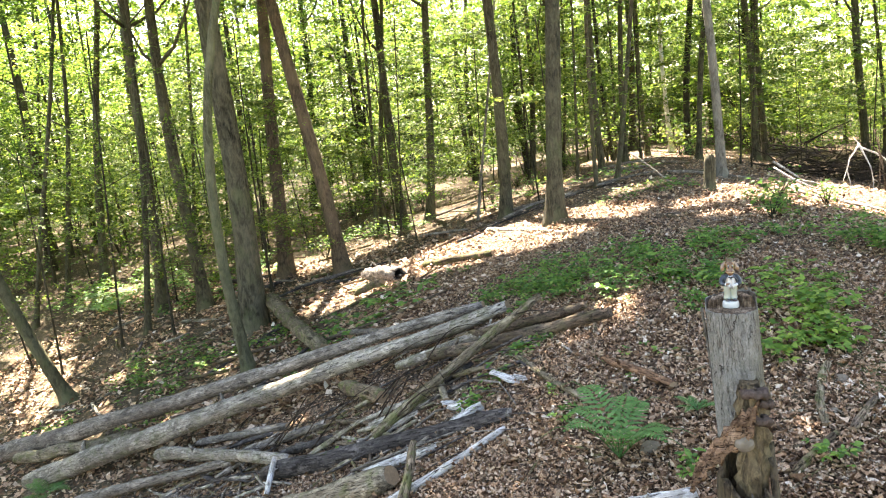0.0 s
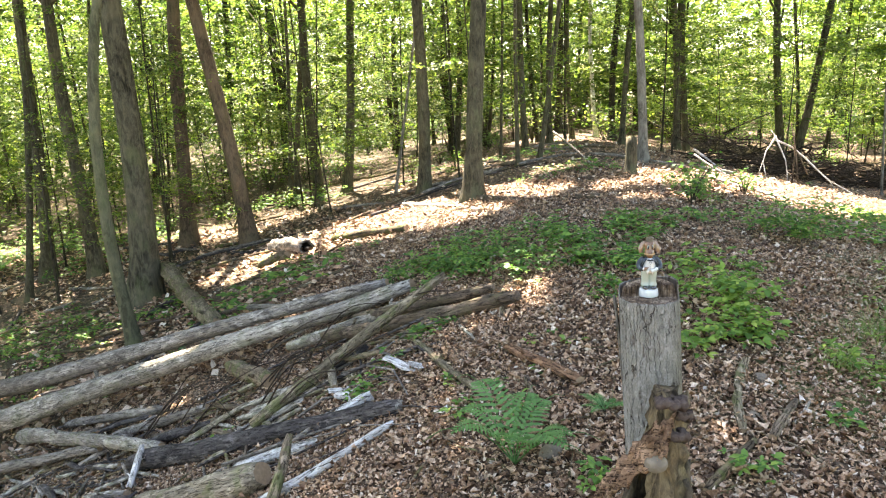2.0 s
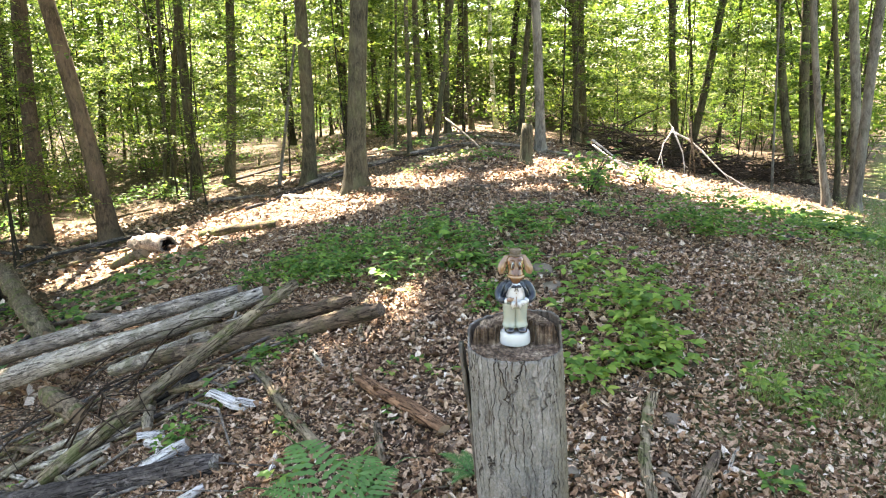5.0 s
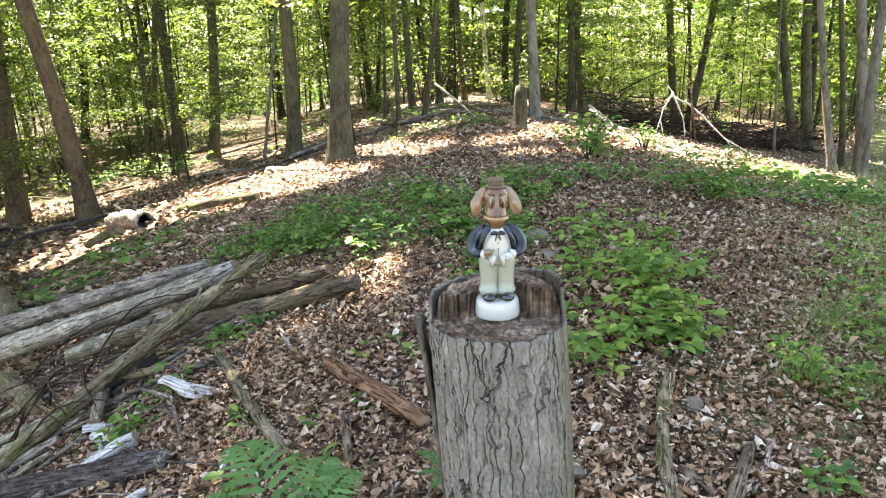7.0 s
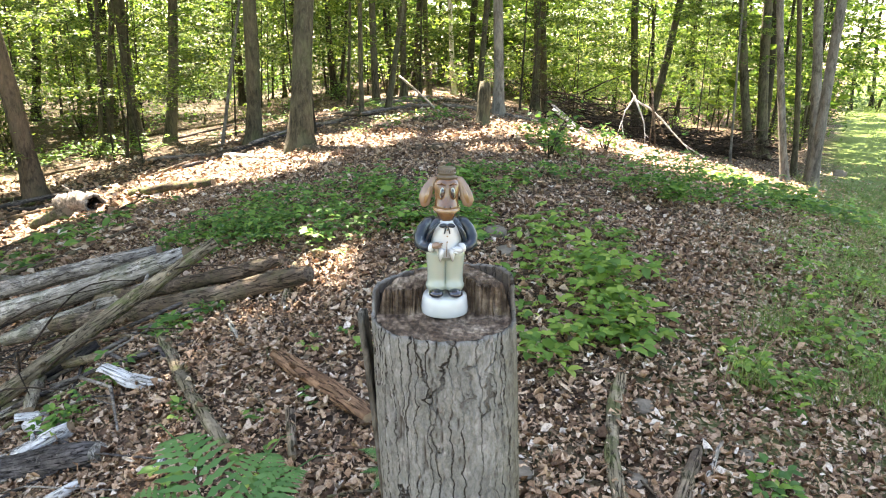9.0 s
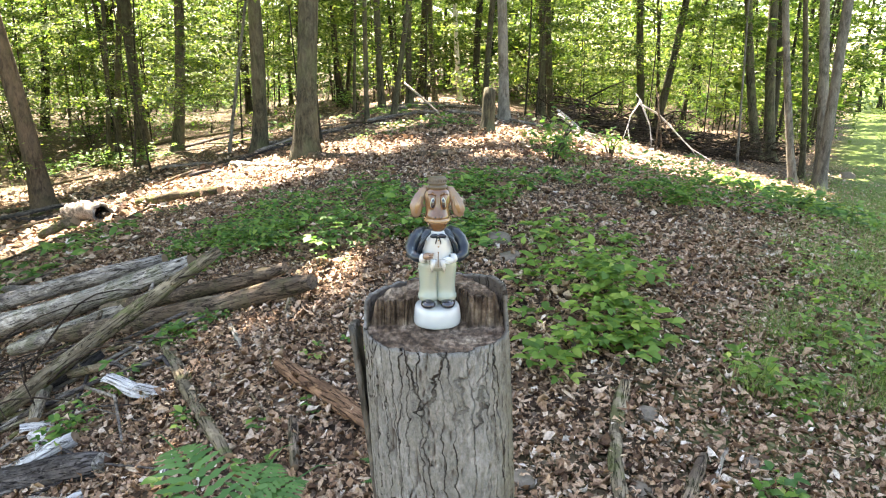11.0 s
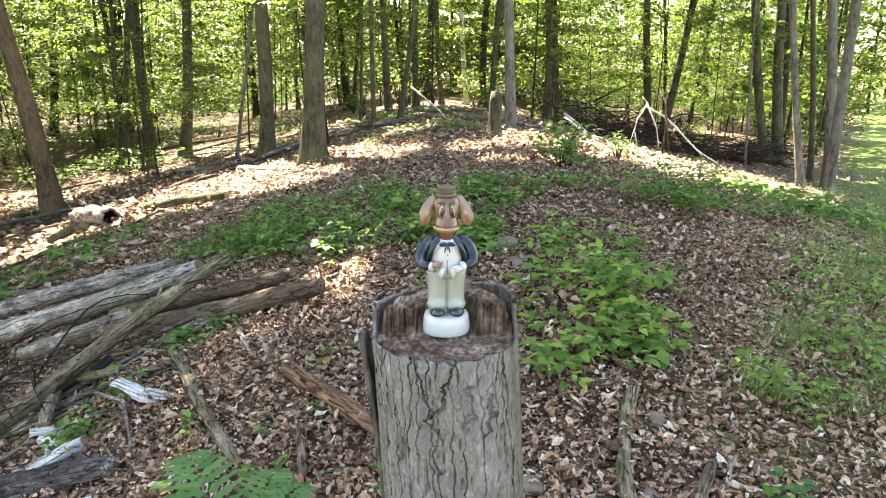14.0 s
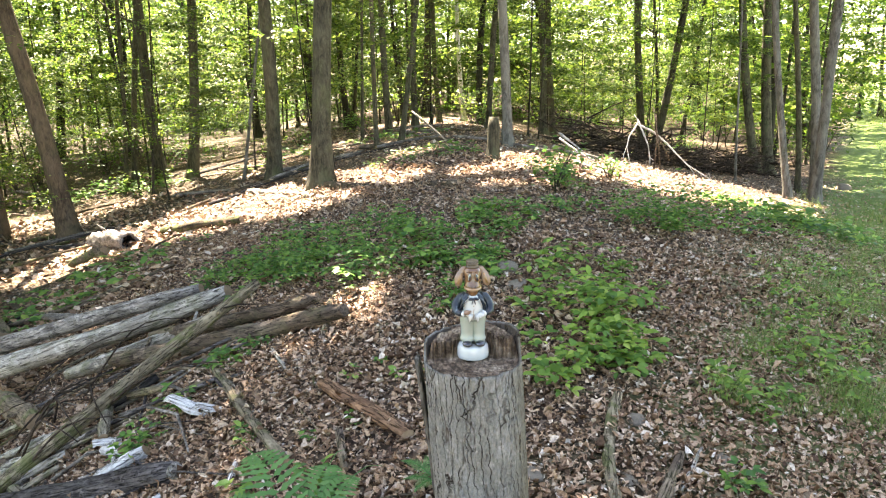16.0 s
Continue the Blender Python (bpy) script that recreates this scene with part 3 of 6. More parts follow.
spread_copies(kinds, [free_spot(wood_rng, 26, 62, 64, 27) for _ in range(18)], wood_rng)
spread_copies(kinds, [free_spot(wood_rng, 58, 96, 62, 8) for _ in range(18)], wood_rng, (1.1, 1.5))
spread_copies(kinds, [free_spot(wood_rng, 50, 84, 40, -24) for _ in range(16)], wood_rng, (1.1, 1.5))
# trees added along the edge of the lawn to cast shade on it
spread_copies(kinds, [(14.6, 29.0), (16.6, 33.5), (18.8, 37.5), (11.6, 25.6), (15.0, 36.0), (17.5, 42.0), (20.5, 46.0)], wood_rng, (0.9, 1.1))
# unseen trees added behind and beside the camera, to close off light there
spread_copies(kinds, [free_spot(wood_rng, 12, 34, 235, 75) for _ in range(22)], wood_rng)

# the leafy depth of the wood, far behind the last trunks
count = 34000
r = wood_rng.uniform(62, 105, count)
a = np.radians(wood_rng.uniform(-27, 66, count))
x, y = -r * np.sin(a), r * np.cos(a)
z = hill(x, y) + 27 * wood_rng.random(count) ** 1.1
gap = np.array([noise.noise((b * 9, c * 0.22, 2)) + 0.6 * noise.noise((b * 22, c * 0.5, 7)) for b, c in zip(a, z)])
keep = (gap > -0.34) & (z - 0.16 * r + 6 * gap < 13)
far_leaves = np.stack([x, y, z], -1)[keep]
wall = scatter("far_wood", KITES, far_leaves, wood_rng.uniform(0, 6.28, len(far_leaves)), wood_rng.normal(0, 0.6, len(far_leaves)), wood_rng.uniform(0.6, 1.3, len(far_leaves)), CANOPY_LEAF, None, (0, 0, 0), wood_rng)
tagged(wall, "far sunlit foliage deep in the wood", "foliage", kind="stuff")

UNDER = "saplings of the understory"
for i in range(80):
    x, y = free_spot(wood_rng, 17, 40, 56, -27) if i < 56 else free_spot(wood_rng, 16, 27, 60, 22)
    h = wood_rng.uniform(3.0, 7.5)
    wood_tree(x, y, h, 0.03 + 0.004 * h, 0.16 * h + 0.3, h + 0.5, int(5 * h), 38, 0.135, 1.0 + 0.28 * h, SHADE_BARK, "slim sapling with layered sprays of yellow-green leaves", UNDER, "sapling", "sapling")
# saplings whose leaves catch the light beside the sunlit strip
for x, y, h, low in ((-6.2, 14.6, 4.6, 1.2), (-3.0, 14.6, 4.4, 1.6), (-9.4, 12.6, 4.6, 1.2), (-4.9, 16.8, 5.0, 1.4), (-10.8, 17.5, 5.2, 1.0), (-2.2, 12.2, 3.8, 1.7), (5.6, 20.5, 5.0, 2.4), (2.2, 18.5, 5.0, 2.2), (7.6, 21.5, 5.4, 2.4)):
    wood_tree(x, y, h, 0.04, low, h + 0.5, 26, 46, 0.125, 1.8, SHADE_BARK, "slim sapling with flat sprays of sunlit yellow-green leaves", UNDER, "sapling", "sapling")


def bush(x, y, height, spread, count, leaf, material, label):
    z = ground_z(x, y)
    ob = thing("bush", (x, y, z), label, "bush", "bushes under the trees")
    v, f = [], []
    for _ in range(7):
        a, r = wood_rng.uniform(0, 6.28), spread * wood_rng.uniform(0.3, 0.9)
        s = [(0, 0, -0.05), (0.4 * r * math.cos(a), 0.4 * r * math.sin(a), 0.5 * height), (r * math.cos(a), r * math.sin(a), height * wood_rng.uniform(0.7, 1))]
        lv, lf = tube(s, (0.012, 0.008, 0.003), 5)
        f += [tuple(j + len(v) for j in face) for face in lf]
        v += lv
    mesh_object("stem", v, f, BARK, ob)
    p = wood_rng.normal(0, 1, (count, 3)) * np.array([spread * 0.5, spread * 0.5, height * 0.26]) + np.array([0, 0, height * 0.62])
    p[:, 2] = np.abs(p[:, 2]) + 0.03
    scatter("leaves", KITES, p, wood_rng.uniform(0, 6.28, count), wood_rng.normal(0, 0.5, count), leaf * wood_rng.uniform(0.7, 1.3, count), material, ob, (0, 0, 0), wood_rng)
    return ob


spots = [free_spot(wood_rng, 21, 45, 60, -26) for _ in range(80)]
kinds = [bush(*spots.pop(), h, s, n, l, m, "low leafy bush growing from leaf litter") for h, s, n, l, m in
         ((1.1, 0.9, 400, 0.11, UNDER_LEAF), (0.7, 0.7, 330, 0.10, HERB_LEAF), (1.7, 1.1, 540, 0.125, UNDER_LEAF))]
spread_copies(kinds, spots, wood_rng)
spread_copies(kinds, [free_spot(wood_rng, 32, 80, 60, -40) for _ in range(175)], wood_rng, (1.3, 2.6))
for x, y, h, s, n in ((1.25, 8.1, 0.42, 0.32, 170), (1.05, 7.2, 0.3, 0.25, 110), (2.1, 9.3, 0.3, 0.25, 90)):
    bush(x, y, h, s, n, 0.075, HERB_LEAF if h < 1 else UNDER_LEAF, "small green bush growing from leaf litter")


for _ in range(14):
    x, y = wood_rng.uniform(-14, -0.5), wood_rng.uniform(15.5, 22)
    h = wood_rng.uniform(0.3, 0.8)
    bush(x, y, h, 0.7 * h + 0.1, int(150 * h) + 40, 0.085, HERB_LEAF if wood_rng.random() < 0.5 else UNDER_LEAF, "small green bush growing from leaf litter")


# ---- fallen logs ----
log_rng = np.random.default_rng(21)


def log(a, b, ra, rb, material, label, name="log", category="log", bend=0.02, stubs=2, sides=14, end=None, flat=1.0, group="", lump=0.14, rest=None):
    """A fallen log from a to b, with cut ends and stubs of branches."""
    a, b = Vector(a), Vector(b)
    if rest is not None:
        a.z, b.z = ground_z(a.x, a.y) + rest * ra + 0.012, ground_z(b.x, b.y) + rest * rb + 0.012
    length = (b - a).length
    seed = log_rng.uniform(0, 60)
    rings = max(8, min(34, int(length / 0.12)))
    pts, radii = [], []
    for i in range(rings + 1):
        s = i / rings
        w = bend * length * math.sin(math.pi * s)
        pts.append((length * s, w * math.cos(seed) + 0.006 * noise.noise((s * 6, seed, 0)), 0.3 * abs(w) * math.sin(seed) + 0.3 * ra * noise.noise((s * 5, seed, 3))))
        worn = 0.74 if i in (0, rings) else (0.94 if i in (1, rings - 1) else 1.0)
        radii.append((ra + (rb - ra) * s) * worn * (1 + 0.12 * noise.noise((s * length * 3.5, seed, 7))))
    v, f = tube(pts, radii, sides, lump, seed, True, flat)
    bark = len(f) - 2
    ob = mesh_object(name, v, f, [material, end or END_GRAIN])
    for _ in range(stubs):
        i = int(log_rng.integers(2, rings - 1))
        t = log_rng.uniform(0, 6.28)
        spot, r = Vector(pts[i]), radii[i]
        way = Vector((0.6, math.cos(t), math.sin(t))).normalized()
        sv, sf = tube([spot, spot + way * r * 1.4, spot + way * r * log_rng.uniform(1.7, 2.6)], (r * 0.34, r * 0.26, r * 0.16), 6)
        mesh_object("branch_stub", sv, sf, material, ob)
    ob.data.polygons[bark].material_index = ob.data.polygons[bark + 1].material_index = 1
    ob.data.polygons[bark].use_smooth = ob.data.polygons[bark + 1].use_smooth = False
    across = (b - a).normalized()
    side = Vector((0, 0, 1)).cross(across).normalized()
    m = Matrix((across, side, across.cross(side))).transposed().to_4x4()
    ob.matrix_basis = Matrix.Translation(a) @ m
    return tagged(ob, label, category, group)


def hollow_log(a, b, radius):
    """A short pale log with a ragged, rotted-out end."""
    m = 22
    base = ground_z(*b)
    ob = thing("hollow_log", (b[0], b[1], base), "sunlit grey log with a dark hollow end", "log")
    way = Vector((a[0] - b[0], a[1] - b[1], ground_z(*a) - base))
    n = way.length
    way.normalize()
    pts = [way * (n * i / m) + Vector((0, 0, 0.8 * radius + 0.03 * math.sin(5 * i / m))) for i in range(m + 1)]
    v, f = tube(pts, [radius * (1 + 0.10 * noise.noise((i * 0.6, 4, 2))) for i in range(m + 1)], 26, 0.34, 6.0, False)
    v = [tuple(Vector(p) + way * (0.07 * noise.noise((14 * p[0], 14 * p[2], 3)) if k < 26 else 0)) for k, p in enumerate(v)]
    mesh_object("shell", v, f, GREY_WOOD, ob, True, "grey weathered shell").modifiers.new("thickness", "SOLIDIFY").thickness = -0.03
    # dark tube added inside to make the hollow look dark
    v, f = tube([pts[1], pts[3], pts[m - 1]], (0.7 * radius, 0.5 * radius, 0.3 * radius), 16, 0.3, 2.0, False)
    mesh_object("core", v, f, DARK_WOOD, ob, True, "dark inner tube in the hollow")
    v, f = tube([pts[m - 1], pts[m] + way * 0.02], (0.9 * radius, 0.8 * radius), 20, 0.3, 6.0)
    mesh_object("end_plug", v, f, GREY_WOOD, ob)
    for k, at in enumerate((6, 13)):
        p = pts[at] + Vector((0, 0, 0.8 * radius))
        sv, sf = tube([p, p + Vector((0.05 - 0.1 * k, -0.06, 0.10)), p + Vector((0.09 - 0.2 * k, -0.1, 0.17))], (0.028, 0.02, 0.006), 8, 0.3)
        mesh_object("branch_stub", sv, sf, GREY_WOOD, ob)


PILE = "logs of the pile"
log((-12.70, 7.29, -3.69), (-2.35, 5.65, -0.47), 0.175, 0.062, GREY_WOOD, "long weathered grey log without bark on the pile", group=PILE, bend=0.008, sides=20)
log((-10.80, 6.36, -3.62), (-1.95, 5.20, -0.38), 0.180, 0.078, TAN_WOOD, "long pale weathered log with peeling bark on the pile", group=PILE, bend=0.010, sides=20)
log((-11.37, 6.69, -3.36), (-8.6, 6.72, -2.78), 0.115, 0.085, POLE_WOOD, "pale grey birch log with cut end between longer logs", group=PILE)
log((-2.98, 3.47, -1.14), (-1.44, 4.32, -0.03), 0.058, 0.040, PROP_WOOD, "mossy brown pole that lies across the log pile", group=PILE, bend=0.015, stubs=3)
log((-2.78, 4.74, -0.78), (-0.75, 3.75, -0.05), 0.068, 0.054, BROWN_LOG, "brown weathered log at the end of the pile", group=PILE, end=BROWN_LOG, bend=0.04)
log((-3.21, 4.85, -0.95), (-1.83, 4.55, -0.36), 0.062, 0.053, TAN_WOOD, "tan weathered log under the longer logs", group=PILE)
log((-2.44, 4.75, -0.59), (-0.99, 4.14, -0.09), 0.053, 0.044, BROWN_LOG, "thin mossy log behind the pile", group=PILE, end=BROWN_LOG, bend=0.03)
log((-4.58, 4.01, -1.88), (-1.47, 2.70, -0.54), 0.105, 0.066, DARK_WOOD, "dark blackened log with pale cut end", group=PILE, end=TAN_WOOD)
log((-7.69, 5.95, -2.74), (-4.26, 4.04, -1.70), 0.100, 0.060, TAN_WOOD, "tan weathered log with rounded cut end", group=PILE)
log((-8.91, 5.36, -3.30), (-5.48, 4.70, -2.14), 0.090, 0.048, GREY_WOOD, "grey splintered log at the foot of the pile", group=PILE)
log((-3.76, 2.88, -1.66), (-2.41, 2.48, -0.99), 0.128, 0.112, POLE_WOOD, "thick pale cut log with cracked dark end", group=PILE, sides=20)
log((-2.19, 2.01, -1.00), (-2.24, 2.58, -0.73), 0.044, 0.032, MOSSY_WOOD, "short brown branch propped on a cut log", group=PILE)
log((-2.51, 2.22, -1.14), (-1.48, 2.55, -0.56), 0.042, 0.028, BIRCH_WOOD, "white birch branch lying in leaf litter", group=PILE, rest=0.75)
log((-2.85, 2.90, -1.20), (-2.10, 2.77, -0.85), 0.050, 0.040, BIRCH_WOOD, "white birch branch with flaking bark", group=PILE)
log((-4.20, 5.41, -1.41), (-3.24, 4.38, -1.12), 0.095, 0.090, MOSSY_WOOD, "short brown log with dark cut end under the pile", group=PILE)
log((-6.90, 5.90, -2.52), (-4.87, 5.08, -1.82), 0.055, 0.048, GREY_WOOD, "thin grey branch in the pile", group=PILE)
log((-5.52, 5.01, -2.14), (-4.01, 4.52, -1.50), 0.050, 0.044, GREY_WOOD, "thin grey branch with pale streaks", group=PILE)
log((-4.63, 4.39, -1.85), (-3.72, 4.09, -1.45), 0.045, 0.040, DARK_WOOD, "short dark branch in the pile", group=PILE)
log((-5.47, 8.09, -1.57), (-3.68, 6.56, -1.04), 0.045, 0.038, GREY_WOOD, "thin grey branch behind the pile", rest=0.75)
log((-4.60, 3.45, -1.95), (-3.85, 3.05, -1.68), 0.075, 0.065, DARK_WOOD, "short dark log beside the cut log", group=PILE)
log((-4.90, 3.70, -2.12), (-4.25, 3.45, -1.86), 0.055, 0.050, TAN_WOOD, "split tan log piece in leaf litter", group=PILE)
log((-4.28, 3.52, -1.84), (-4.36, 3.90, -1.62), 0.032, 0.028, BIRCH_WOOD, "upright pale birch stub beside a dark log", group=PILE)
log((-8.36, 10.81, -1.60), (-5.49, 7.47, -1.64), 0.15, 0.12, PROP_WOOD, "mossy leaning log with a pale patch at its side", bend=0.04, lump=0.4)
log((-1.74, 4.06, -0.48), (-0.82, 2.38, -0.31), 0.036, 0.030, PROP_WOOD, "flat brown split stick in leaf litter", flat=0.6, rest=0.75)
log((-0.76, 2.98, -0.24), (-0.27, 2.34, -0.19), 0.050, 0.044, RED_WOOD, "rotten reddish log piece sunk in leaf litter", flat=0.55, rest=0.75)
log((-0.60, 2.52, -0.30), (-0.53, 2.22, -0.30), 0.022, 0.018, BROWN_LOG, "short brown rotten stick in leaf litter", rest=0.75)
hollow_log((-6.45, 11.75), (-5.12, 10.24), 0.145)
log((-6.05, 10.15, -1.42), (-5.32, 9.80, -1.10), 0.062, 0.075, MOSSY_WOOD, "crooked mossy log piece beside the hollow log", lump=0.5, bend=0.06)
log((-6.35, 12.2, 0), (-7.1, 11.2, 0), 0.022, 0.012, PALE_WOOD, "bleached broken branch beside the hollow log", bend=0.1, rest=0.9)
log((-5.9, 10.2, -1.30), (-5.35, 9.95, -1.16), 0.07, 0.06, DARK_WOOD, "dark rotten log piece beside the pale log")
log((-4.62, 10.35, -0.92), (-2.92, 8.90, -0.47), 0.075, 0.055, DARK_MOSS, "dark fallen branch at the edge of the sunlight", rest=0.75)
log((-1.85, 9.45, -0.37), (0.0, 7.42, 0.19), 0.062, 0.040, BROWN_LOG, "long fallen branch at the foot of a tree", bend=0.06, rest=0.75)
log((-3.78, 12.24, -0.61), (-1.66, 8.32, -0.09), 0.055, 0.040, TAN_WOOD, "pale fallen branch in the sunlit strip", bend=0.03, rest=0.75)
log((0.70, 2.60, -0.11), (0.52, 1.80, -0.16), 0.028, 0.024, PROP_WOOD, "long brown root half sunk in leaf litter", flat=0.7, rest=0.6, bend=0.05, lump=0.3)
log((0.64, 1.74, -0.19), (0.86, 2.16, -0.16), 0.028, 0.020, BROWN_LOG, "grey stub of a root in leaf litter", rest=0.75)
log((0.78, 1.92, -0.21), (0.97, 2.24, -0.17), 0.011, 0.009, TAN_WOOD, "thin tan stick in leaf litter", rest=0.75)
log((0.27, 1.32, -0.26), (0.56, 1.72, -0.20), 0.024, 0.020, DARK_MOSS, "brown root that crosses the leaf litter", rest=0.75)
log((-0.62, 1.19, -0.42), (-0.19, 1.22, -0.32), 0.040, 0.038, BIRCH_WOOD, "white birch log piece beside the rotten stump", rest=0.75)
log((-2.05, 3.00, -0.79), (-1.77, 3.05, -0.65), 0.046, 0.042, BIRCH_WOOD, "short white birch log piece in leaf litter", rest=0.75)
log((-2.15, 3.32, -0.74), (-1.98, 3.20, -0.68), 0.045, 0.042, BIRCH_WOOD, "short white birch log piece beside a dark log", rest=0.75)
log((-1.95, 3.62, -0.60), (-1.62, 3.66, -0.50), 0.024, 0.020, MOSSY_WOOD, "short mossy branch under the crossing pole", rest=0.75)
log((-1.10, 2.40, -0.47), (-1.11, 2.56, -0.42), 0.018, 0.015, BIRCH_WOOD, "small pale birch stick in leaf litter", rest=0.75)
log((1.6, 4.4, -0.15), (1.15, 5.0, -0.06), 0.008, 0.006, TAN_WOOD, "thin pale twig on the leaf litter", rest=0.75)
log((3.0, 7.3, -0.30), (3.6, 7.5, -0.42), 0.03, 0.02, DARK_WOOD, "short dark fallen branch among low plants", rest=0.75)


# fallen branches that lie about the shaded floor beyond the sunlit strip
for _ in range(58):
    x, y = log_rng.uniform(-13, 1.0), log_rng.uniform(12.6, 20.5)
    a, n, r = log_rng.normal(-0.25, 0.7), log_rng.uniform(0.7, 2.6), log_rng.uniform(0.014, 0.05)
    kind = (DARK_WOOD, BROWN_LOG, GREY_WOOD, DARK_MOSS)[int(log_rng.integers(0, 4))]
    log((x, y, 0), (x + n * math.cos(a), y + n * math.sin(a), 0), r, 0.6 * r, kind, "dead branch fallen on the shaded leaf litter", "fallen_branch", "branch",
        bend=0.05, stubs=1, sides=8, group="fallen branches under the trees", lump=0.25, rest=log_rng.uniform(0.8, 3.0))


def bark_curl(x, y, turn, length, width, label):
    """A curled sheet of white birch bark with a dark inside."""
    v, f, n, m = [], [], 9, 8
    for i in range(n):
        for j in range(m):
            a = (j / (m - 1) - 0.5) * 2.4 + 0.3 * math.sin(i)
            v.append((length * (i / (n - 1) - 0.5) + 0.01 * noise.noise((i, j, 4)), width / 2 * math.sin(a), width * 0.34 * (math.cos(a) + 0.35) + 0.006 * noise.noise((i * 0.7, j * 0.7, 1))))
    f = [(i * m + j, i * m + j + 1, (i + 1) * m + j + 1, (i + 1) * m + j) for i in range(n - 1) for j in range(m - 1)]
    ob = mesh_object("bark_sheet", v, f, BIRCH_WOOD)
    ob.modifiers.new("thickness", "SOLIDIFY").thickness = 0.004
    ob.matrix_basis = pose(x, y, ground_z(x, y) + 0.035, 0, 8, turn)
    return tagged(ob, label, "bark")


bark_curl(-1.60, 3.30, -24, 0.34, 0.10, "curled sheet of white birch bark on leaf litter")
bark_curl(-1.46, 3.20, -10, 0.15, 0.07, "torn sheet of white birch bark beside a dark stick")
bark_curl(-2.17, 3.38, 30, 0.16, 0.10, "curled piece of white birch bark by a log")


log((-2.58, 4.12, -0.85), (-1.90, 3.66, -0.52), 0.030, 0.022, PROP_WOOD, "short mossy stub propped on the crossing pole", group=PILE)
log((-1.23, 3.77, -0.30), (-1.04, 3.36, -0.30), 0.013, 0.011, TAN_WOOD, "small tan stick in leaf litter", rest=0.75)
log((-0.87, 3.60, -0.22), (-0.90, 4.10, -0.10), 0.022, 0.018, MOSSY_WOOD, "short brown stick that leans on a log")
# small branches strewn through the pile
for _ in range(190):
    s, w = log_rng.uniform(0, 1), log_rng.normal(0, 0.62)
    x, y = -8.0 + 6.2 * s + 0.2 * w, 5.1 - 1.9 * s + w
    a = math.atan2(-0.25, 1) + log_rng.normal(0, 0.6)
    n, r = log_rng.uniform(0.25, 1.2), log_rng.uniform(0.004, 0.018)
    e = (x + n * math.cos(a), y + n * math.sin(a))
    mid = ((x + e[0]) / 2 + log_rng.normal(0, 0.04), (y + e[1]) / 2 + log_rng.normal(0, 0.04))
    up = abs(log_rng.normal(0, 0.04))
    bv, bf = tube([(q[0], q[1], ground_z(*q) + 0.015 + r + u) for q, u in (((x, y), up), (mid, 0.6 * up + 0.01), (e, 0.0))], (r, r * 0.85, r * 0.5), 6)
    tagged(mesh_object("branch", bv, bf, (MOSSY_WOOD, GREY_WOOD, DARK_WOOD)[int(log_rng.integers(0, 3))]), "thin broken branch lying in the log pile", "branch", "branches of the log pile")


# broken pieces of wood between the long logs
for _ in range(64):
    s, w = log_rng.uniform(0, 1), log_rng.normal(0, 0.34)
    x, y = -7.4 + 5.0 * s + 0.3 * w, 5.15 - 1.5 * s + w
    a, n, r = -0.35 + log_rng.normal(0, 0.35), log_rng.uniform(0.3, 0.95), log_rng.uniform(0.018, 0.042)
    kind = (BROWN_LOG, GREY_WOOD, DARK_WOOD, POLE_WOOD, TAN_WOOD)[int(log_rng.integers(0, 5))]
    log((x, y, 0), (x + n * math.cos(a), y + n * math.sin(a), 0), r, r * log_rng.uniform(0.6, 0.95), kind, "broken piece of weathered wood between longer logs", "wood_piece", "wood piece",
        bend=0.03, stubs=0, sides=9, group="broken pieces in the log pile", flat=log_rng.uniform(0.6, 1.0), lump=0.35, rest=log_rng.uniform(0.8, 2.2))


# dead twigs that arch over the pile
for _ in range(26):
    s = log_rng.uniform(0.05, 0.95)
    x, y = -7.2 + 5.2 * s + log_rng.normal(0, 0.2), 5.3 - 1.5 * s + log_rng.normal(0, 0.3)
    a, n, h = log_rng.uniform(-0.9, 0.6), log_rng.uniform(0.5, 1.3), log_rng.uniform(0.18, 0.42)
    line = []
    for k in range(7):
        u = k / 6
        cx, cy = x + n * u * math.cos(a) + 0.04 * math.sin(5 * u + n), y + n * u * math.sin(a)
        line.append((cx, cy, ground_z(cx, cy) + 0.02 + h * math.sin(math.pi * min(1, 0.08 + 0.75 * u))))
    bv, bf = tube(line, [0.0085 * (1 - 0.1 * k) for k in range(7)], 5)
    tagged(mesh_object("branch", bv, bf, BRUSH_WOOD), "thin dead twig that arches over the log pile", "branch", "twigs over the log pile")


# the white forked branch, the brush behind it, the short broken stump
def dead_branch(points, radius, parent, name="limb"):
    v, f = tube(points, [0.56 * radius * (1 - 0.65 * i / (len(points) - 1)) for i in range(len(points))], 7, 0.1, 3)
    return mesh_object(name, v, f, PALE_WOOD, parent)


fork = thing("dead_branch", (3.85, 14.6, ground_z(3.85, 14.6)), "bleached white forked branch propped over the sunlit litter", "branch")
top = 0.34 - ground_z(3.85, 14.6)
dead_branch([(0.0, 0.1, top), (-0.10, 0.06, top - 0.17), (-0.20, 0.02, top - 0.30), (-0.26, -0.04, top - 0.52), (-0.20, -0.12, top - 0.86), (-0.18, -0.14, -0.03)], 0.034, fork)
dead_branch([(-0.26, -0.04, top - 0.50), (-0.33, -0.08, top - 0.70), (-0.35, -0.1, 0.04)], 0.016, fork, "twig")
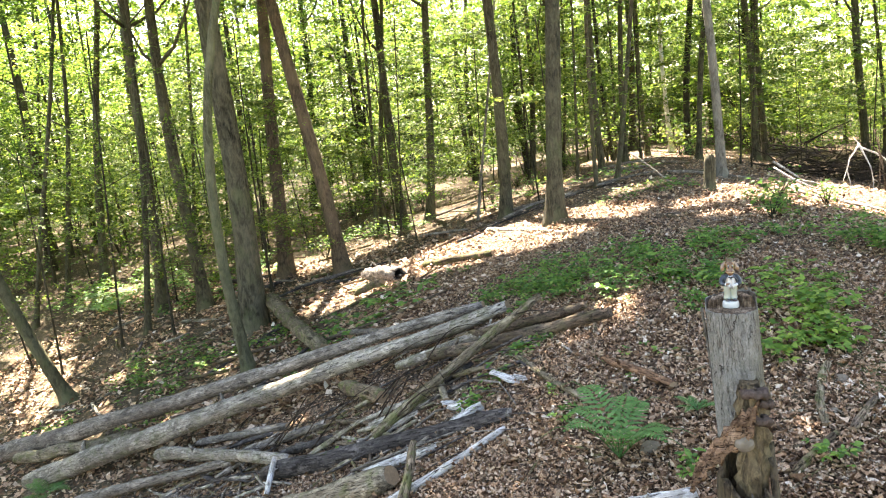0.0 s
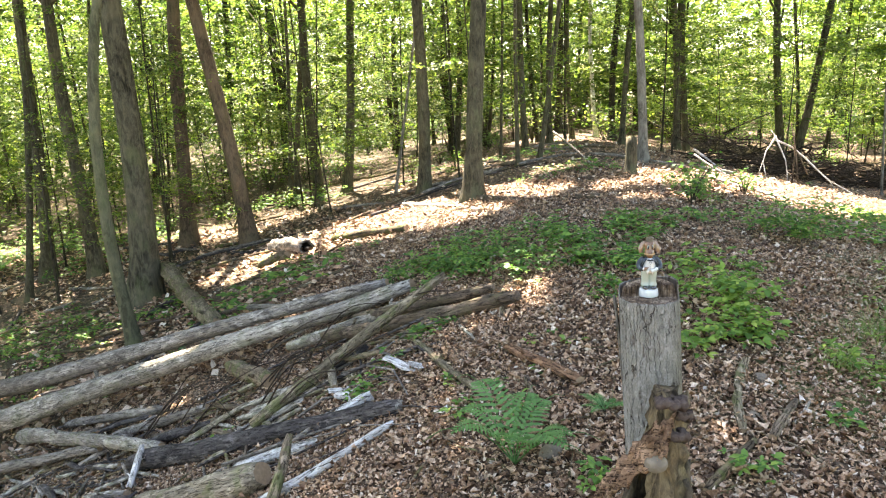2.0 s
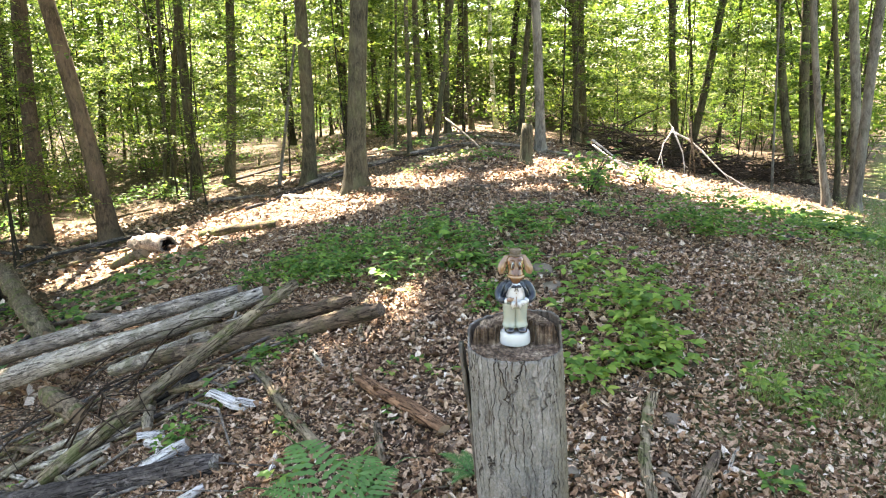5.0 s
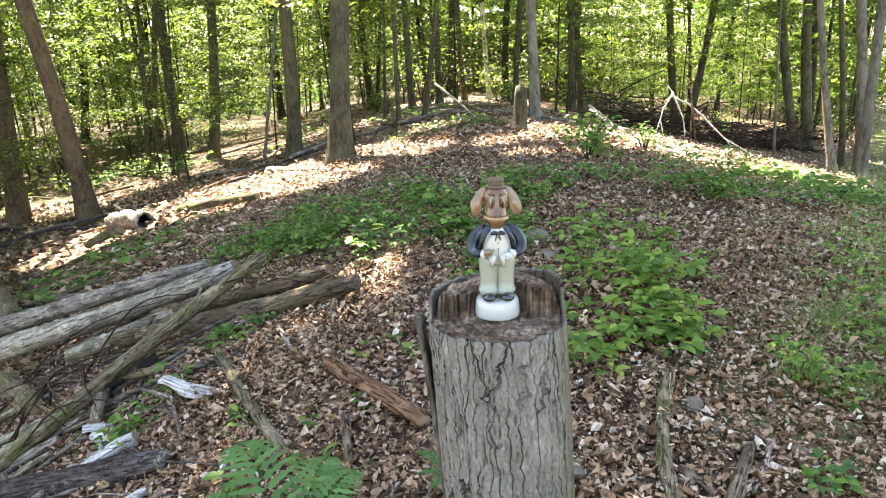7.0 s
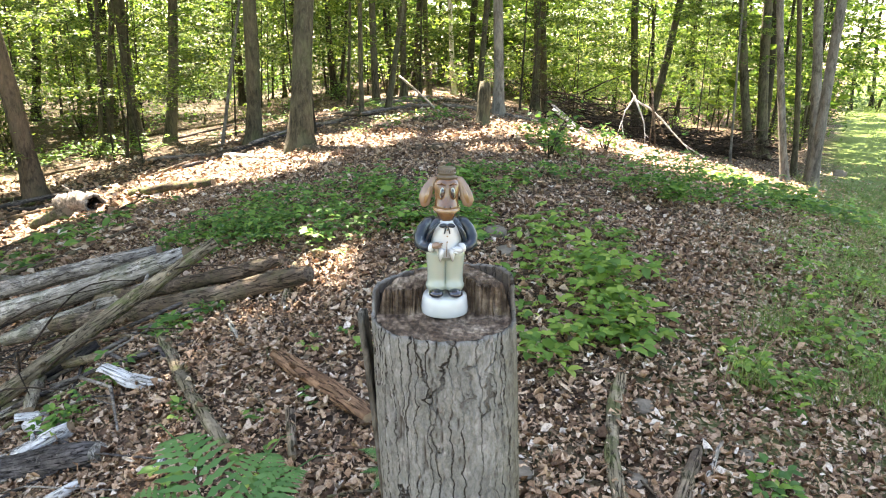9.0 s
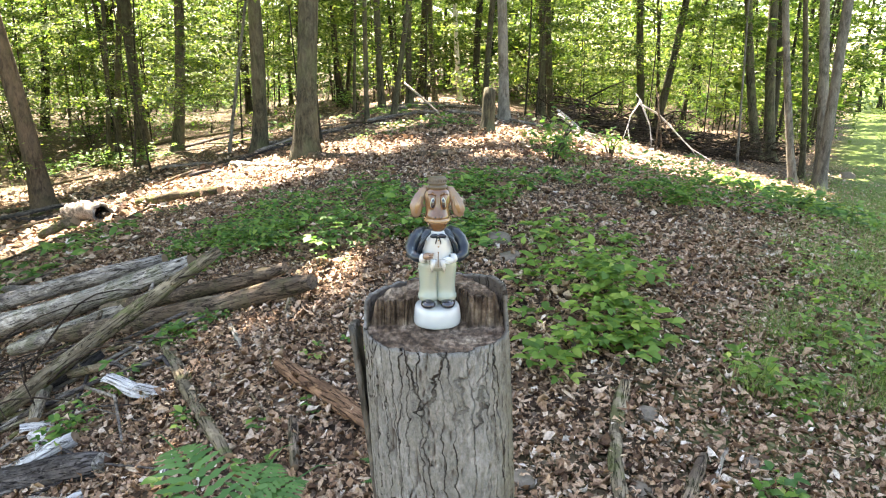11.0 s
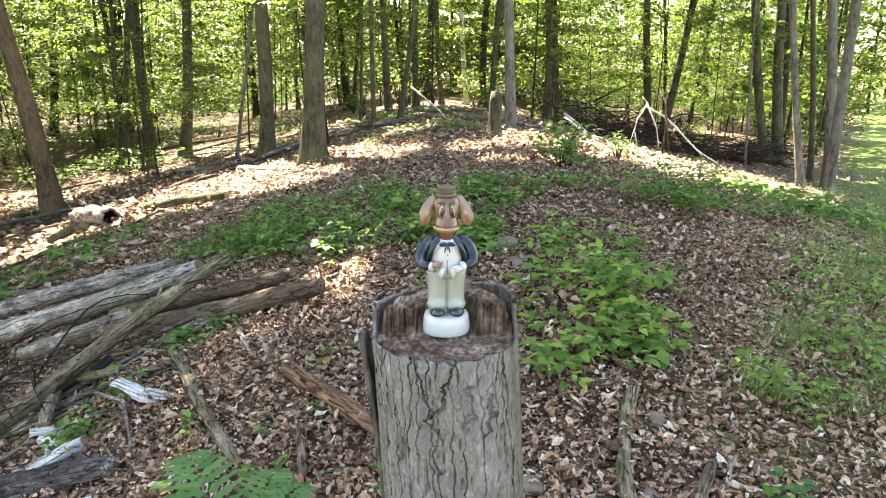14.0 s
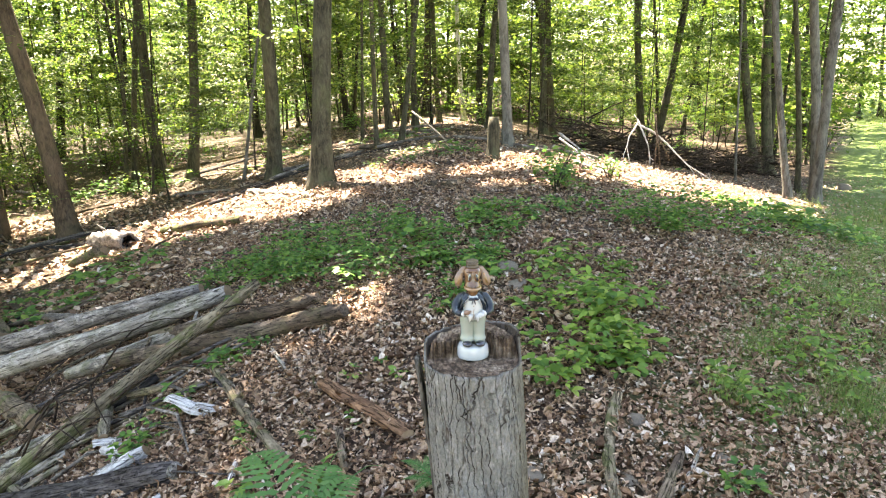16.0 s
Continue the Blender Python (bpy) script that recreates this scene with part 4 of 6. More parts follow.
dead_branch([(-0.02, 0.1, top + 0.02), (0.10, 0.03, top - 0.27), (0.19, -0.03, top - 0.50), (0.22, -0.1, top - 0.77), (0.21, -0.17, -0.05)], 0.036, fork)
dead_branch([(0.0, 0.1, top), (-0.09, 0.16, top + 0.13)], 0.024, fork, "twig")
dead_branch([(0.22, -0.1, top - 0.74), (0.30, -0.12, top - 0.82)], 0.014, fork, "twig")
arm = thing("dead_branch", (4.9, 14.8, ground_z(4.9, 14.8)), "bleached white limb that slopes down to the sunlit litter", "branch")
dead_branch([(-0.98, 0.2, 1.12), (-0.65, 0.16, 0.95), (-0.38, 0.12, 0.72), (-0.18, 0.07, 0.50), (0.08, 0.0, 0.24), (0.34, -0.04, 0.08), (0.62, -0.1, -0.10), (0.9, -0.2, -0.22)], 0.042, arm)
dead_branch([(0.1, 0.0, 0.22), (0.18, -0.06, 0.10), (0.18, -0.08, -0.05)], 0.018, arm, "twig")
stalk = thing("dead_branch", (4.15, 14.75, ground_z(4.15, 14.75)), "brown dead stems that stand behind a white branch", "branch")
for k, (x0, z0, x1, z1) in enumerate(((0.0, 1.30, 0.22, 0.0), (-0.08, 1.05, 0.42, 0.2), (0.1, 1.15, 0.12, 0.0))):
    v, f = tube([(x0, 0.05 * k, z0), ((x0 + x1) / 2 + 0.03, 0.05 * k, (z0 + z1) / 2), (x1, 0.05 * k, z1 - 0.03)], (0.010, 0.014, 0.018), 6)
    mesh_object("stem", v, f, BROWN_LOG, stalk)
log((2.02, 12.8, -0.02), (2.65, 12.74, -0.26), 0.035, 0.04, TAN_WOOD, "tan broken log piece at the edge of the sunlight", rest=0.75)
log((1.96, 13.3, 0.24), (2.43, 13.21, -0.12), 0.028, 0.014, PALE_WOOD, "bleached bent branch beside the sunlit litter", bend=0.12)
log((1.75, 11.7, 0.28), (2.35, 11.3, -0.10), 0.022, 0.014, PALE_WOOD, "bleached crooked branch beside the sunlit litter", bend=0.1)
log((1.85, 10.7, 0.05), (3.1, 9.6, -0.28), 0.035, 0.03, TAN_WOOD, "tan fallen branch in the sunlit litter", rest=0.75)
log((-0.75, 11.9, 0.75), (0.05, 11.2, 0.10), 0.022, 0.012, TAN_WOOD, "broken branch that leans against young trunks", bend=0.05)


def broken_stump(x, y, height, radius):
    ob = thing("broken_stump", (x, y, ground_z(x, y)), "short broken stump with splintered top beside a pale trunk", "stump")
    pts = [(0.03 * math.sin(3 * z), 0, z) for z in (-0.1, 0.0, 0.06, 0.15, 0.3, 0.45, height)]
    v, f = tube(pts, [radius * k for k in (1.7, 1.6, 1.25, 1.05, 1.0, 0.95, 0.8)], 16, 0.25, 9)
    v = [(a, b, c + (0.14 * noise.noise((9 * a / radius, 9 * b / radius, 2)) if c > height - 0.02 else 0)) for a, b, c in v]
    mesh_object("trunk", v, f, BARK, ob)


broken_stump(0.50, 9.75, 0.55, 0.085)

brush = []
brush_faces = []
brush_rng = np.random.default_rng(31)
for _ in range(620):
    x = brush_rng.uniform(2.6, 10.5)
    y = 0.75 * x + 14.5 + abs(brush_rng.normal(0, 1.4)) - 0.5
    a, up, n = brush_rng.uniform(0, 6.28), brush_rng.uniform(0.02, 0.4), brush_rng.uniform(0.4, 1.5)
    z = ground_z(x, y) + abs(brush_rng.normal(0, 0.34))
    e = Vector((x + n * math.cos(a), y + n * math.sin(a), z + n * up * brush_rng.choice([-0.4, 1])))
    mid = (Vector((x, y, z)) + e) / 2 + Vector(brush_rng.normal(0, 0.1, 3))
    r = brush_rng.uniform(0.006, 0.026)
    bv, bf = tube([(x, y, z), mid, e], (r, r * 0.8, r * 0.4), 5)
    brush_faces += [tuple(j + len(brush) for j in face) for face in bf]
    brush += bv
tagged(mesh_object("brush_pile", brush, brush_faces, [BRUSH_WOOD]), "tangled pile of dead grey branches and brush", "brush pile", kind="stuff")


# ---- the floor: dead leaves, twigs, low plants, ferns, grass and stones ----
floor_rng = np.random.default_rng(41)


def dry_leaf(width, cup, curl, seed, points=7):
    """A dead leaf with a wavy edge, curled as it dried."""
    rim = []
    for k in range(points):
        a = 2 * math.pi * k / points
        r = 1 + 0.34 * noise.noise((k * 1.7, seed, 0)) + (0.12 if k == 0 else 0)
        x, y = 0.5 - 0.5 * r * math.cos(a), 0.5 * width * r * math.sin(a)
        rim.append((x, y, cup * y * y * 4 + curl * (x - 0.5) ** 2 + 0.16 * noise.noise((k * 2.3, seed, 5))))
    return np.array(rim + [(0.5, 0.03, -0.03)]), [(k, points, (k + 1) % points) for k in range(points)]


CURLS = ((0.5, 1.6, 0.6, 1.3), (0.6, -1.2, 0.9, 4.1), (0.42, 2.4, -0.8, 7.7), (0.5, 1.2, 1.6, 9.2), (0.45, -1.8, -0.8, 12.5), (0.62, 1.6, 0.6, 15.1), (0.34, 3.2, 0.9, 18.8), (0.24, 2.2, 1.4, 21.3), (0.2, 1.6, -1.2, 25.2), (0.28, 3.4, -0.6, 28.7))
DRY = [dry_leaf(*c) for c in CURLS]
DRY_SIMPLE = [dry_leaf(*c, 5) for c in CURLS]


def litter(name, shapes, count, near, far, left, right, size, power, label):
    r = near + (far - near) * floor_rng.random(count) ** power
    a = np.radians(floor_rng.uniform(right, left, count))
    x, y = -r * np.sin(a) - 0.15, r * np.cos(a) - 1.3
    # thinner cover down the left slope
    bare = np.array([noise.noise((1.1 * c, 1.1 * d, 3)) for c, d in zip(x, y)])
    keep = floor_rng.random(count) > np.clip((-6.0 - x) / 4.0, 0, 0.4) + 0.35 * bare * (x < -5)
    x, y, r, count = x[keep], y[keep], r[keep], int(keep.sum())
    z = hill(x, y) + np.abs(floor_rng.normal(0.009, 0.014, count)) * np.minimum(1.6, 0.6 + r / 8)
    ob = scatter(name, shapes, np.stack([x, y, z], -1), floor_rng.uniform(0, 6.28, count), floor_rng.normal(0, 0.5, count),
                 size * (0.4 + 1.3 * floor_rng.random(count) ** 2.6), LITTER, None, (0, 0, 0), floor_rng, 0.045)
    ob.data.polygons.foreach_set("use_smooth", [True] * len(ob.data.polygons))
    tagged(ob, label, "leaf litter", kind="stuff")


FLAT = [kite_shape(w) for w in (0.55, 0.7, 0.85)]
litter("leaf_litter", DRY, 84000, 2.3, 6.6, 62, -47, 0.035, 0.95, "curled brown dead leaves covering the forest floor")
litter("leaf_litter", DRY_SIMPLE, 42000, 6.4, 11.5, 64, -40, 0.042, 1.0, "curled brown dead leaves between the logs and the trees")
litter("leaf_litter", FLAT, 64000, 9.0, 28.0, 60, -34, 0.060, 1.5, "brown dead leaves farther under the trees")

# pale leaves and dead branches down the left slope
count = 36000
x, y = floor_rng.uniform(-16, -3.5, count), floor_rng.uniform(5.6, 15.5, count)
clump = np.array([noise.noise((0.9 * c, 0.9 * d, 8)) for c, d in zip(x, y)])
keep = floor_rng.random(count) < 0.55 + 1.1 * clump
x, y, count = x[keep], y[keep], int(keep.sum())
slope = scatter("leaf_litter", FLAT, np.stack([x, y, hill(x, y) + np.abs(floor_rng.normal(0.02, 0.03, count))], -1), floor_rng.uniform(0, 6.28, count), floor_rng.normal(0, 0.6, count),
                floor_rng.uniform(0.05, 0.14, count), LITTER, None, (0, 0, 0), floor_rng, 0.06)
tagged(slope, "pale brown dead leaves in drifts down the slope", "leaf litter", kind="stuff")
for _ in range(56):
    x, y = floor_rng.uniform(-14, -3.6), floor_rng.uniform(6.6, 13.5)
    a, n, r = floor_rng.normal(0.3, 0.8), floor_rng.uniform(0.6, 2.4), floor_rng.uniform(0.012, 0.042)
    kind = (DARK_WOOD, BROWN_LOG, MOSSY_WOOD, DARK_MOSS, TAN_WOOD)[int(floor_rng.integers(0, 5))]
    log((x, y, 0), (x + n * math.cos(a), y + n * math.sin(a), 0), r, 0.55 * r, kind, "dead branch fallen on the leafy slope", "fallen_branch", "branch",
        bend=0.06, stubs=1, sides=8, group="fallen branches on the slope", lump=0.25, rest=floor_rng.uniform(0.8, 2.6))
litter("leaf_litter", DRY_SIMPLE, 16000, 0.2, 7.0, 310, 58, 0.046, 0.8, "curled brown dead leaves along the trodden way")
count = 130000
r = 2.3 + 8.0 * floor_rng.random(count)
a = np.radians(floor_rng.uniform(-48, 64, count))
x, y = -r * np.sin(a) - 0.15, r * np.cos(a) - 1.3
bits = scatter("leaf_scraps", KITES, np.stack([x, y, hill(x, y) + np.abs(floor_rng.normal(0.012, 0.012, count))], -1), floor_rng.uniform(0, 6.28, count), floor_rng.normal(0, 0.6, count),
               floor_rng.uniform(0.012, 0.036, count), LITTER, None, (0, 0, 0), floor_rng, 0.08)
tagged(bits, "broken scraps of dead brown leaves", "leaf litter", kind="stuff")

twig_v, twig_f = [], []
for _ in range(520):
    r = 2.2 + 12 * floor_rng.random() ** 1.3
    a = radians(floor_rng.uniform(-40, 62))
    x, y = -r * math.sin(a) - 0.15, r * math.cos(a) - 1.3
    t, n = floor_rng.uniform(0, 6.28), floor_rng.uniform(0.08, 0.5)
    e = (x + n * math.cos(t), y + n * math.sin(t))
    mid = ((x + e[0]) / 2 + floor_rng.normal(0, 0.03), (y + e[1]) / 2 + floor_rng.normal(0, 0.03))
    rad = floor_rng.uniform(0.002, 0.008)
    tv, tf = tube([(p[0], p[1], ground_z(*p) + 0.015 + rad) for p in ((x, y), mid, e)], (rad, rad * 0.9, rad * 0.5), 5)
    twig_f += [tuple(j + len(twig_v) for j in face) for face in tf]
    twig_v += tv
tagged(mesh_object("fallen_twigs", twig_v, twig_f, MOSSY_WOOD), "thin brown twigs scattered over the dead leaves", "twigs", kind="stuff")

BROAD = [leaf_shape(0.55, 0.25, -0.35), leaf_shape(0.65, 0.2, -0.5), leaf_shape(0.48, 0.35, -0.2)]


def herbs(patches, leaf, label, material=HERB_LEAF, name="low_plants", each=4):
    """Low leafy plants: patches of x, y, half-widths, count and height. Each plant holds up a few leaves of three leaflets."""
    places, turns, sizes = [], [], []
    for x, y, a, b, count, height in patches:
        count = int(count * 2.1)
        r, t = np.sqrt(floor_rng.random(count)) * 1.15, floor_rng.uniform(0, 6.28, count)
        px, py = x + a * r * np.cos(t), y + b * r * np.sin(t)
        # ragged patches with bare spots and taller clumps
        lush = np.array([1.15 * noise.noise((3.4 * cx, 3.4 * cy, 1)) + 0.5 * noise.noise((9 * cx, 9 * cy, 4)) - 0.5 * (k - 0.55) for cx, cy, k in zip(px, py, r)])
        stay = lush > -0.16
        stay[:2] = True
        for cx, cy, g in zip(px[stay], py[stay], lush[stay]):
            h = height * floor_rng.uniform(0.35, 1.1) * (0.8 + 0.9 * max(0, min(1, g + 0.2)))
            k = int(floor_rng.integers(each - 1, each + 2))
            s = leaf * floor_rng.uniform(0.65, 1.35)
            d = floor_rng.uniform(0, 6.28) + np.arange(k) * 2.4
            off = floor_rng.uniform(0.3, 1.5, k) * s
            lift = h * floor_rng.uniform(0.35, 1, k)
            mx, my, mz = cx + off * np.cos(d), cy + off * np.sin(d), ground_z(cx, cy) + lift
            big = s * floor_rng.uniform(0.7, 1.25, k)
            for swing, scale in ((0.0, 1.0), (1.25, 0.82), (-1.25, 0.82)):
                places.append(np.stack([mx, my, mz], -1))
                turns.append(d + swing)
                sizes.append(big * scale)
    places, turns, sizes = np.concatenate(places), np.concatenate(turns), np.concatenate(sizes)
    ob = scatter(name, BROAD, places, turns, floor_rng.normal(0, 0.32, len(places)), sizes, material, None, (0, 0, 0), floor_rng)
    tagged(ob, label, "low plants", kind="stuff")


herbs([(-0.6, 4.95, 0.5, 0.75, 120, 0.20), (-1.15, 5.7, 0.6, 0.65, 100, 0.2), (-1.75, 6.3, 0.5, 0.5, 50, 0.18), (0.05, 5.2, 0.4, 0.5, 30, 0.12), (-1.55, 5.35, 0.4, 0.35, 55, 0.16), (-2.2, 6.1, 0.4, 0.4, 45, 0.16), (-1.15, 5.05, 0.3, 0.2, 26, 0.16),
       (-0.12, 4.45, 0.24, 0.30, 26, 0.13), (-0.10, 3.75, 0.12, 0.2, 7, 0.11), (0.18, 4.35, 0.22, 0.34, 22, 0.12)], 0.052,
      "patch of dark green leafy plants in front of the trees")
herbs([(0.62, 3.35, 0.32, 0.55, 36, 0.20), (0.46, 2.8, 0.12, 0.2, 8, 0.17), (0.92, 3.5, 0.24, 0.4, 18, 0.18), (0.72, 4.2, 0.36, 0.4, 26, 0.16), (1.3, 4.0, 0.12, 0.12, 2, 0.12), (0.82, 2.95, 0.14, 0.12, 6, 0.15)], 0.064,
      "patch of bright green leafy plants beside the stump", SEEDLING_LEAF)
herbs([(1.72, 5.7, 0.36, 0.36, 70, 0.40), (2.75, 6.9, 0.5, 0.42, 62, 0.36), (2.2, 6.5, 0.3, 0.25, 22, 0.26), (0.3, 5.75, 0.35, 0.45, 45, 0.14), (1.05, 6.3, 0.3, 0.3, 12, 0.14), (1.15, 7.4, 0.25, 0.4, 14, 0.2), (1.05, 8.3, 0.3, 0.6, 22, 0.2), (-0.5, 10.6, 0.8, 0.9, 60, 0.15)], 0.054,
      "patch of low green plants on the rise")
herbs([(-1.50, 3.95, 0.22, 0.14, 18, 0.08), (-0.99, 2.40, 0.08, 0.10, 4, 0.12), (-1.78, 3.42, 0.10, 0.10, 6, 0.2), (-1.14, 2.78, 0.05, 0.05, 2, 0.06), (-0.6, 2.9, 0.3, 0.4, 4, 0.05), (-1.86, 3.15, 0.10, 0.09, 5, 0.13), (-1.72, 3.4, 0.07, 0.07, 3, 0.2), (-0.62, 2.10, 0.06, 0.07, 3, 0.14), (0.46, 1.42, 0.07, 0.08, 2, 0.11),
       (-0.20, 1.42, 0.05, 0.05, 3, 0.14), (1.05, 2.02, 0.05, 0.05, 2, 0.07), (-3.4, 3.6, 0.12, 0.1, 6, 0.2)], 0.046,
      "small scattered green plants among dead leaves")
herbs([(-6.0, 6.6, 0.8, 0.2, 40, 0.12), (-9.5, 9.0, 1.4, 0.8, 60, 0.22), (-10.8, 9.8, 1.2, 0.8, 60, 0.25), (-11.5, 7.6, 0.9, 0.4, 40, 0.25), (-7.4, 9.2, 0.7, 0.4, 26, 0.2), (-9.0, 7.5, 0.8, 0.3, 30, 0.2)], 0.07,
      "dark green plants on the shaded slope below the oak")
herbs([(1.38, 2.78, 0.14, 0.10, 4, 0.13), (1.68, 2.84, 0.14, 0.10, 4, 0.14), (1.42, 2.60, 0.06, 0.06, 2, 0.11)], 0.062, "broad-leaved tree seedlings at the edge of the grass", SEEDLING_LEAF)
herbs([(-4.0, 16.6, 1.2, 0.9, 16, 0.25), (-7.6, 17.0, 1.0, 0.7, 26, 0.3), (-1.2, 16.6, 1.2, 1.2, 24, 0.2), (-9.2, 17.5, 1.2, 0.8, 40, 0.3), (-12.5, 15.0, 2.0, 2.0, 90, 0.25), (-16, 15.2, 2.0, 1.6, 110, 0.5), (4.8, 9.6, 1.0, 1.0, 70, 0.2), (-5.0, 8.5, 1.4, 0.9, 40, 0.15)], 0.12, "green plants farther under the trees")

herbs([(1.95, 3.3, 0.22, 0.28, 10, 0.15), (2.2, 3.8, 0.36, 0.45, 22, 0.17), (2.1, 2.95, 0.25, 0.18, 6, 0.13), (2.7, 4.6, 0.45, 0.7, 28, 0.18), (3.6, 5.6, 0.7, 0.8, 34, 0.2), (1.0, 4.3, 0.25, 0.25, 8, 0.1), (4.2, 8.2, 0.7, 0.8, 30, 0.22)], 0.045,
      "yellow-green leafy weeds among fine grass", SEEDLING_LEAF)


def fern(x, y, fronds, length, group="ferns", upright=1.0, spread=1.0):
    """A fern: arching fronds with pairs of toothed leaflets."""
    ob = thing("fern", (x, y, ground_z(x, y)), "bright green fern with arching fronds in leaf litter", "fern", group)
    for i in range(fronds):
        a = 2 * math.pi * i / fronds + floor_rng.uniform(-0.35, 0.35)
        n = length * floor_rng.uniform(0.75, 1.1)
        rise = floor_rng.uniform(0.42, 0.8) * upright
        v, f, steps = [], [], 20
        for k in range(steps):
            s = k / (steps - 1)
            c = Vector((math.cos(a) * n * s * spread, math.sin(a) * n * s * spread, n * (rise * s * 1.5 - rise * 1.05 * s * s) + 0.02))
            side = Vector((-math.sin(a), math.cos(a), 0))
            ahead = Vector((math.cos(a), math.sin(a), rise * (1.5 - 2.1 * s))).normalized()
            w = n * 0.27 * math.sin(math.pi * min(1, 0.16 + 0.84 * s)) ** 0.9 * (1.08 - s * 0.55)
            if k > 2:
                for sign in (-1, 1):
                    # a leaflet of three lobed pieces
                    root = len(v)
                    out = side * sign + ahead * 0.35
                    g = n * 0.027
                    lobes = [(0, 0), (0.22, g), (0.34, 0.45 * g), (0.52, 0.8 * g), (0.66, 0.35 * g), (0.8, 0.5 * g), (1, 0)]
                    line = [(c + out * w * q + ahead * h - Vector((0, 0, 0.10 * w * q * q))) for q, h in lobes]
                    back = [(c + out * w * q - ahead * h - Vector((0, 0, 0.10 * w * q * q))) for q, h in lobes[1:-1]]
                    v += [tuple(p) for p in line + back]
                    m = len(lobes)
                    for q in range(m - 1):
                        lo0 = root if q == 0 else root + m + q - 1
                        lo1 = root + m - 1 if q == m - 2 else root + m + q
                        face = [root + q, root + q + 1, lo1, lo0]
                        clean = []
                        for j in face:
                            if j not in clean:
                                clean.append(j)
                        f.append(tuple(clean))
        sv, sf = tube([(math.cos(a) * n * s, math.sin(a) * n * s, n * (rise * s * 1.5 - rise * 1.05 * s * s) + 0.02) for s in (0, 0.2, 0.4, 0.6, 0.8, 1)], (0.004, 0.004, 0.003, 0.0025, 0.002, 0.001), 5)
        f += [tuple(j + len(v) for j in face) for face in sf]
        v += sv
        mesh_object("frond", v, f, FERN_LEAF, ob, False)
    return ob


fern(-0.60, 1.69, 8, 0.47, upright=1.75, spread=0.72)
fern(-0.14, 2.04, 7, 0.16)
fern(-10.0, 5.95, 8, 0.6)
fern(-6.45, 7.35, 7, 0.45)
fern(-5.95, 7.05, 6, 0.4)
fern(-14.9, 13.3, 9, 1.2)
fern(-15.8, 14.1, 9, 1.0)

# grass at the right, and the mown grass beyond the trees
count = 42000
gy = 2.65 + 14.5 * floor_rng.random(count) ** 1.7
edge = 1.30 + (gy - 2.9) * 0.50
over = floor_rng.gamma(1.9, 0.5, count) * (0.5 + 0.24 * gy)
gx = edge + over - 0.06
clump = np.array([noise.noise((a * 1.9, b * 1.9, 5)) + 0.7 * noise.noise((a * 6, b * 6, 9)) for a, b in zip(gx, gy)])
inside = np.minimum(over / (0.6 + 0.16 * gy), (gy - 2.6) / 0.5 + 0.3 * (gx - 1.3))
keep = clump + 0.5 * np.clip(inside, 0, 1.2) + floor_rng.normal(0, 0.22, count) > 0.34
gx, gy = gx[keep], gy[keep]
BLADES = [(np.array([(0, -0.008, 0), (0, 0.008, 0), (0.16, 0.0075, 0.45), (0.16, -0.0075, 0.45), (0.6 * bend, 0.006, 0.66), (0.6 * bend, -0.006, 0.66), (bend, 0, 0.75 - 0.35 * bend)]), [(0, 1, 2, 3), (3, 2, 4, 5), (5, 4, 6)]) for bend in (0.5, 0.8, 1.1)]
tuft = scatter("grass", BLADES, np.stack([gx, gy, hill(gx, gy)], -1), floor_rng.uniform(0, 6.28, len(gx)), floor_rng.normal(0, 0.35, len(gx)),
               (0.125 + 0.006 * gy) * floor_rng.uniform(0.5, 1.4, len(gx)), GRASS_BLADE, None, (0, 0, 0), floor_rng)
tagged(tuft, "fine green grass growing through leaf litter", "grass", kind="stuff")
count = 16000
gy = floor_rng.uniform(14, 62, count)
gx = 0.56 * gy + 1.2 + floor_rng.random(count) * 0.6 * gy
lawn = scatter("grass", BLADES, np.stack([gx, gy, hill(gx, gy)], -1), floor_rng.uniform(0, 6.28, count), floor_rng.normal(0, 0.25, count),
               0.22 * floor_rng.uniform(0.5, 1.3, count) * (0.6 + gy / 30), GRASS_BLADE, None, (0, 0, 0), floor_rng)
tagged(lawn, "sunlit mown grass beyond the last trunks", "grass", kind="stuff")


def stone(x, y, size, flat=0.6):
    bm = bmesh.new()
    bmesh.ops.create_icosphere(bm, subdivisions=3, radius=1)
    seed = floor_rng.uniform(0, 40)
    for v in bm.verts:
        k = 1 + 0.28 * noise.noise(v.co * 1.3 + Vector((seed, 0, 0))) + 0.06 * noise.noise(v.co * 5 + Vector((0, seed, 0)))
        v.co = Vector((v.co.x * 1.15, v.co.y, v.co.z * flat)) * (k * size)
    ob = part("stone", bm, STONE, None)
    ob.matrix_basis = pose(x, y, ground_z(x, y) + 0.12 * size, 0, 0, floor_rng.uniform(0, 360))
    tagged(ob, "rounded grey fieldstone half buried in dead leaves", "stone", "stones on the forest floor")


for x, y, s in ((0.74, 2.42, 0.042), (0.29, 4.32, 0.09), (0.36, 3.97, 0.07), (0.58, 2.93, 0.045), (0.23, 2.03, 0.045), (-0.42, 1.75, 0.06), (0.60, 1.98, 0.035), (1.05, 2.2, 0.032)):
    stone(x, y, s)
stone(10.99, 19.64, 0.2, 0.7)
# ---- the stump and the figurine on it ----
STUMP_X, STUMP_Y, STUMP_R, STUMP_TOP = -0.016, 1.055, 0.112, 0.744
STUMP_LEAN = -0.055


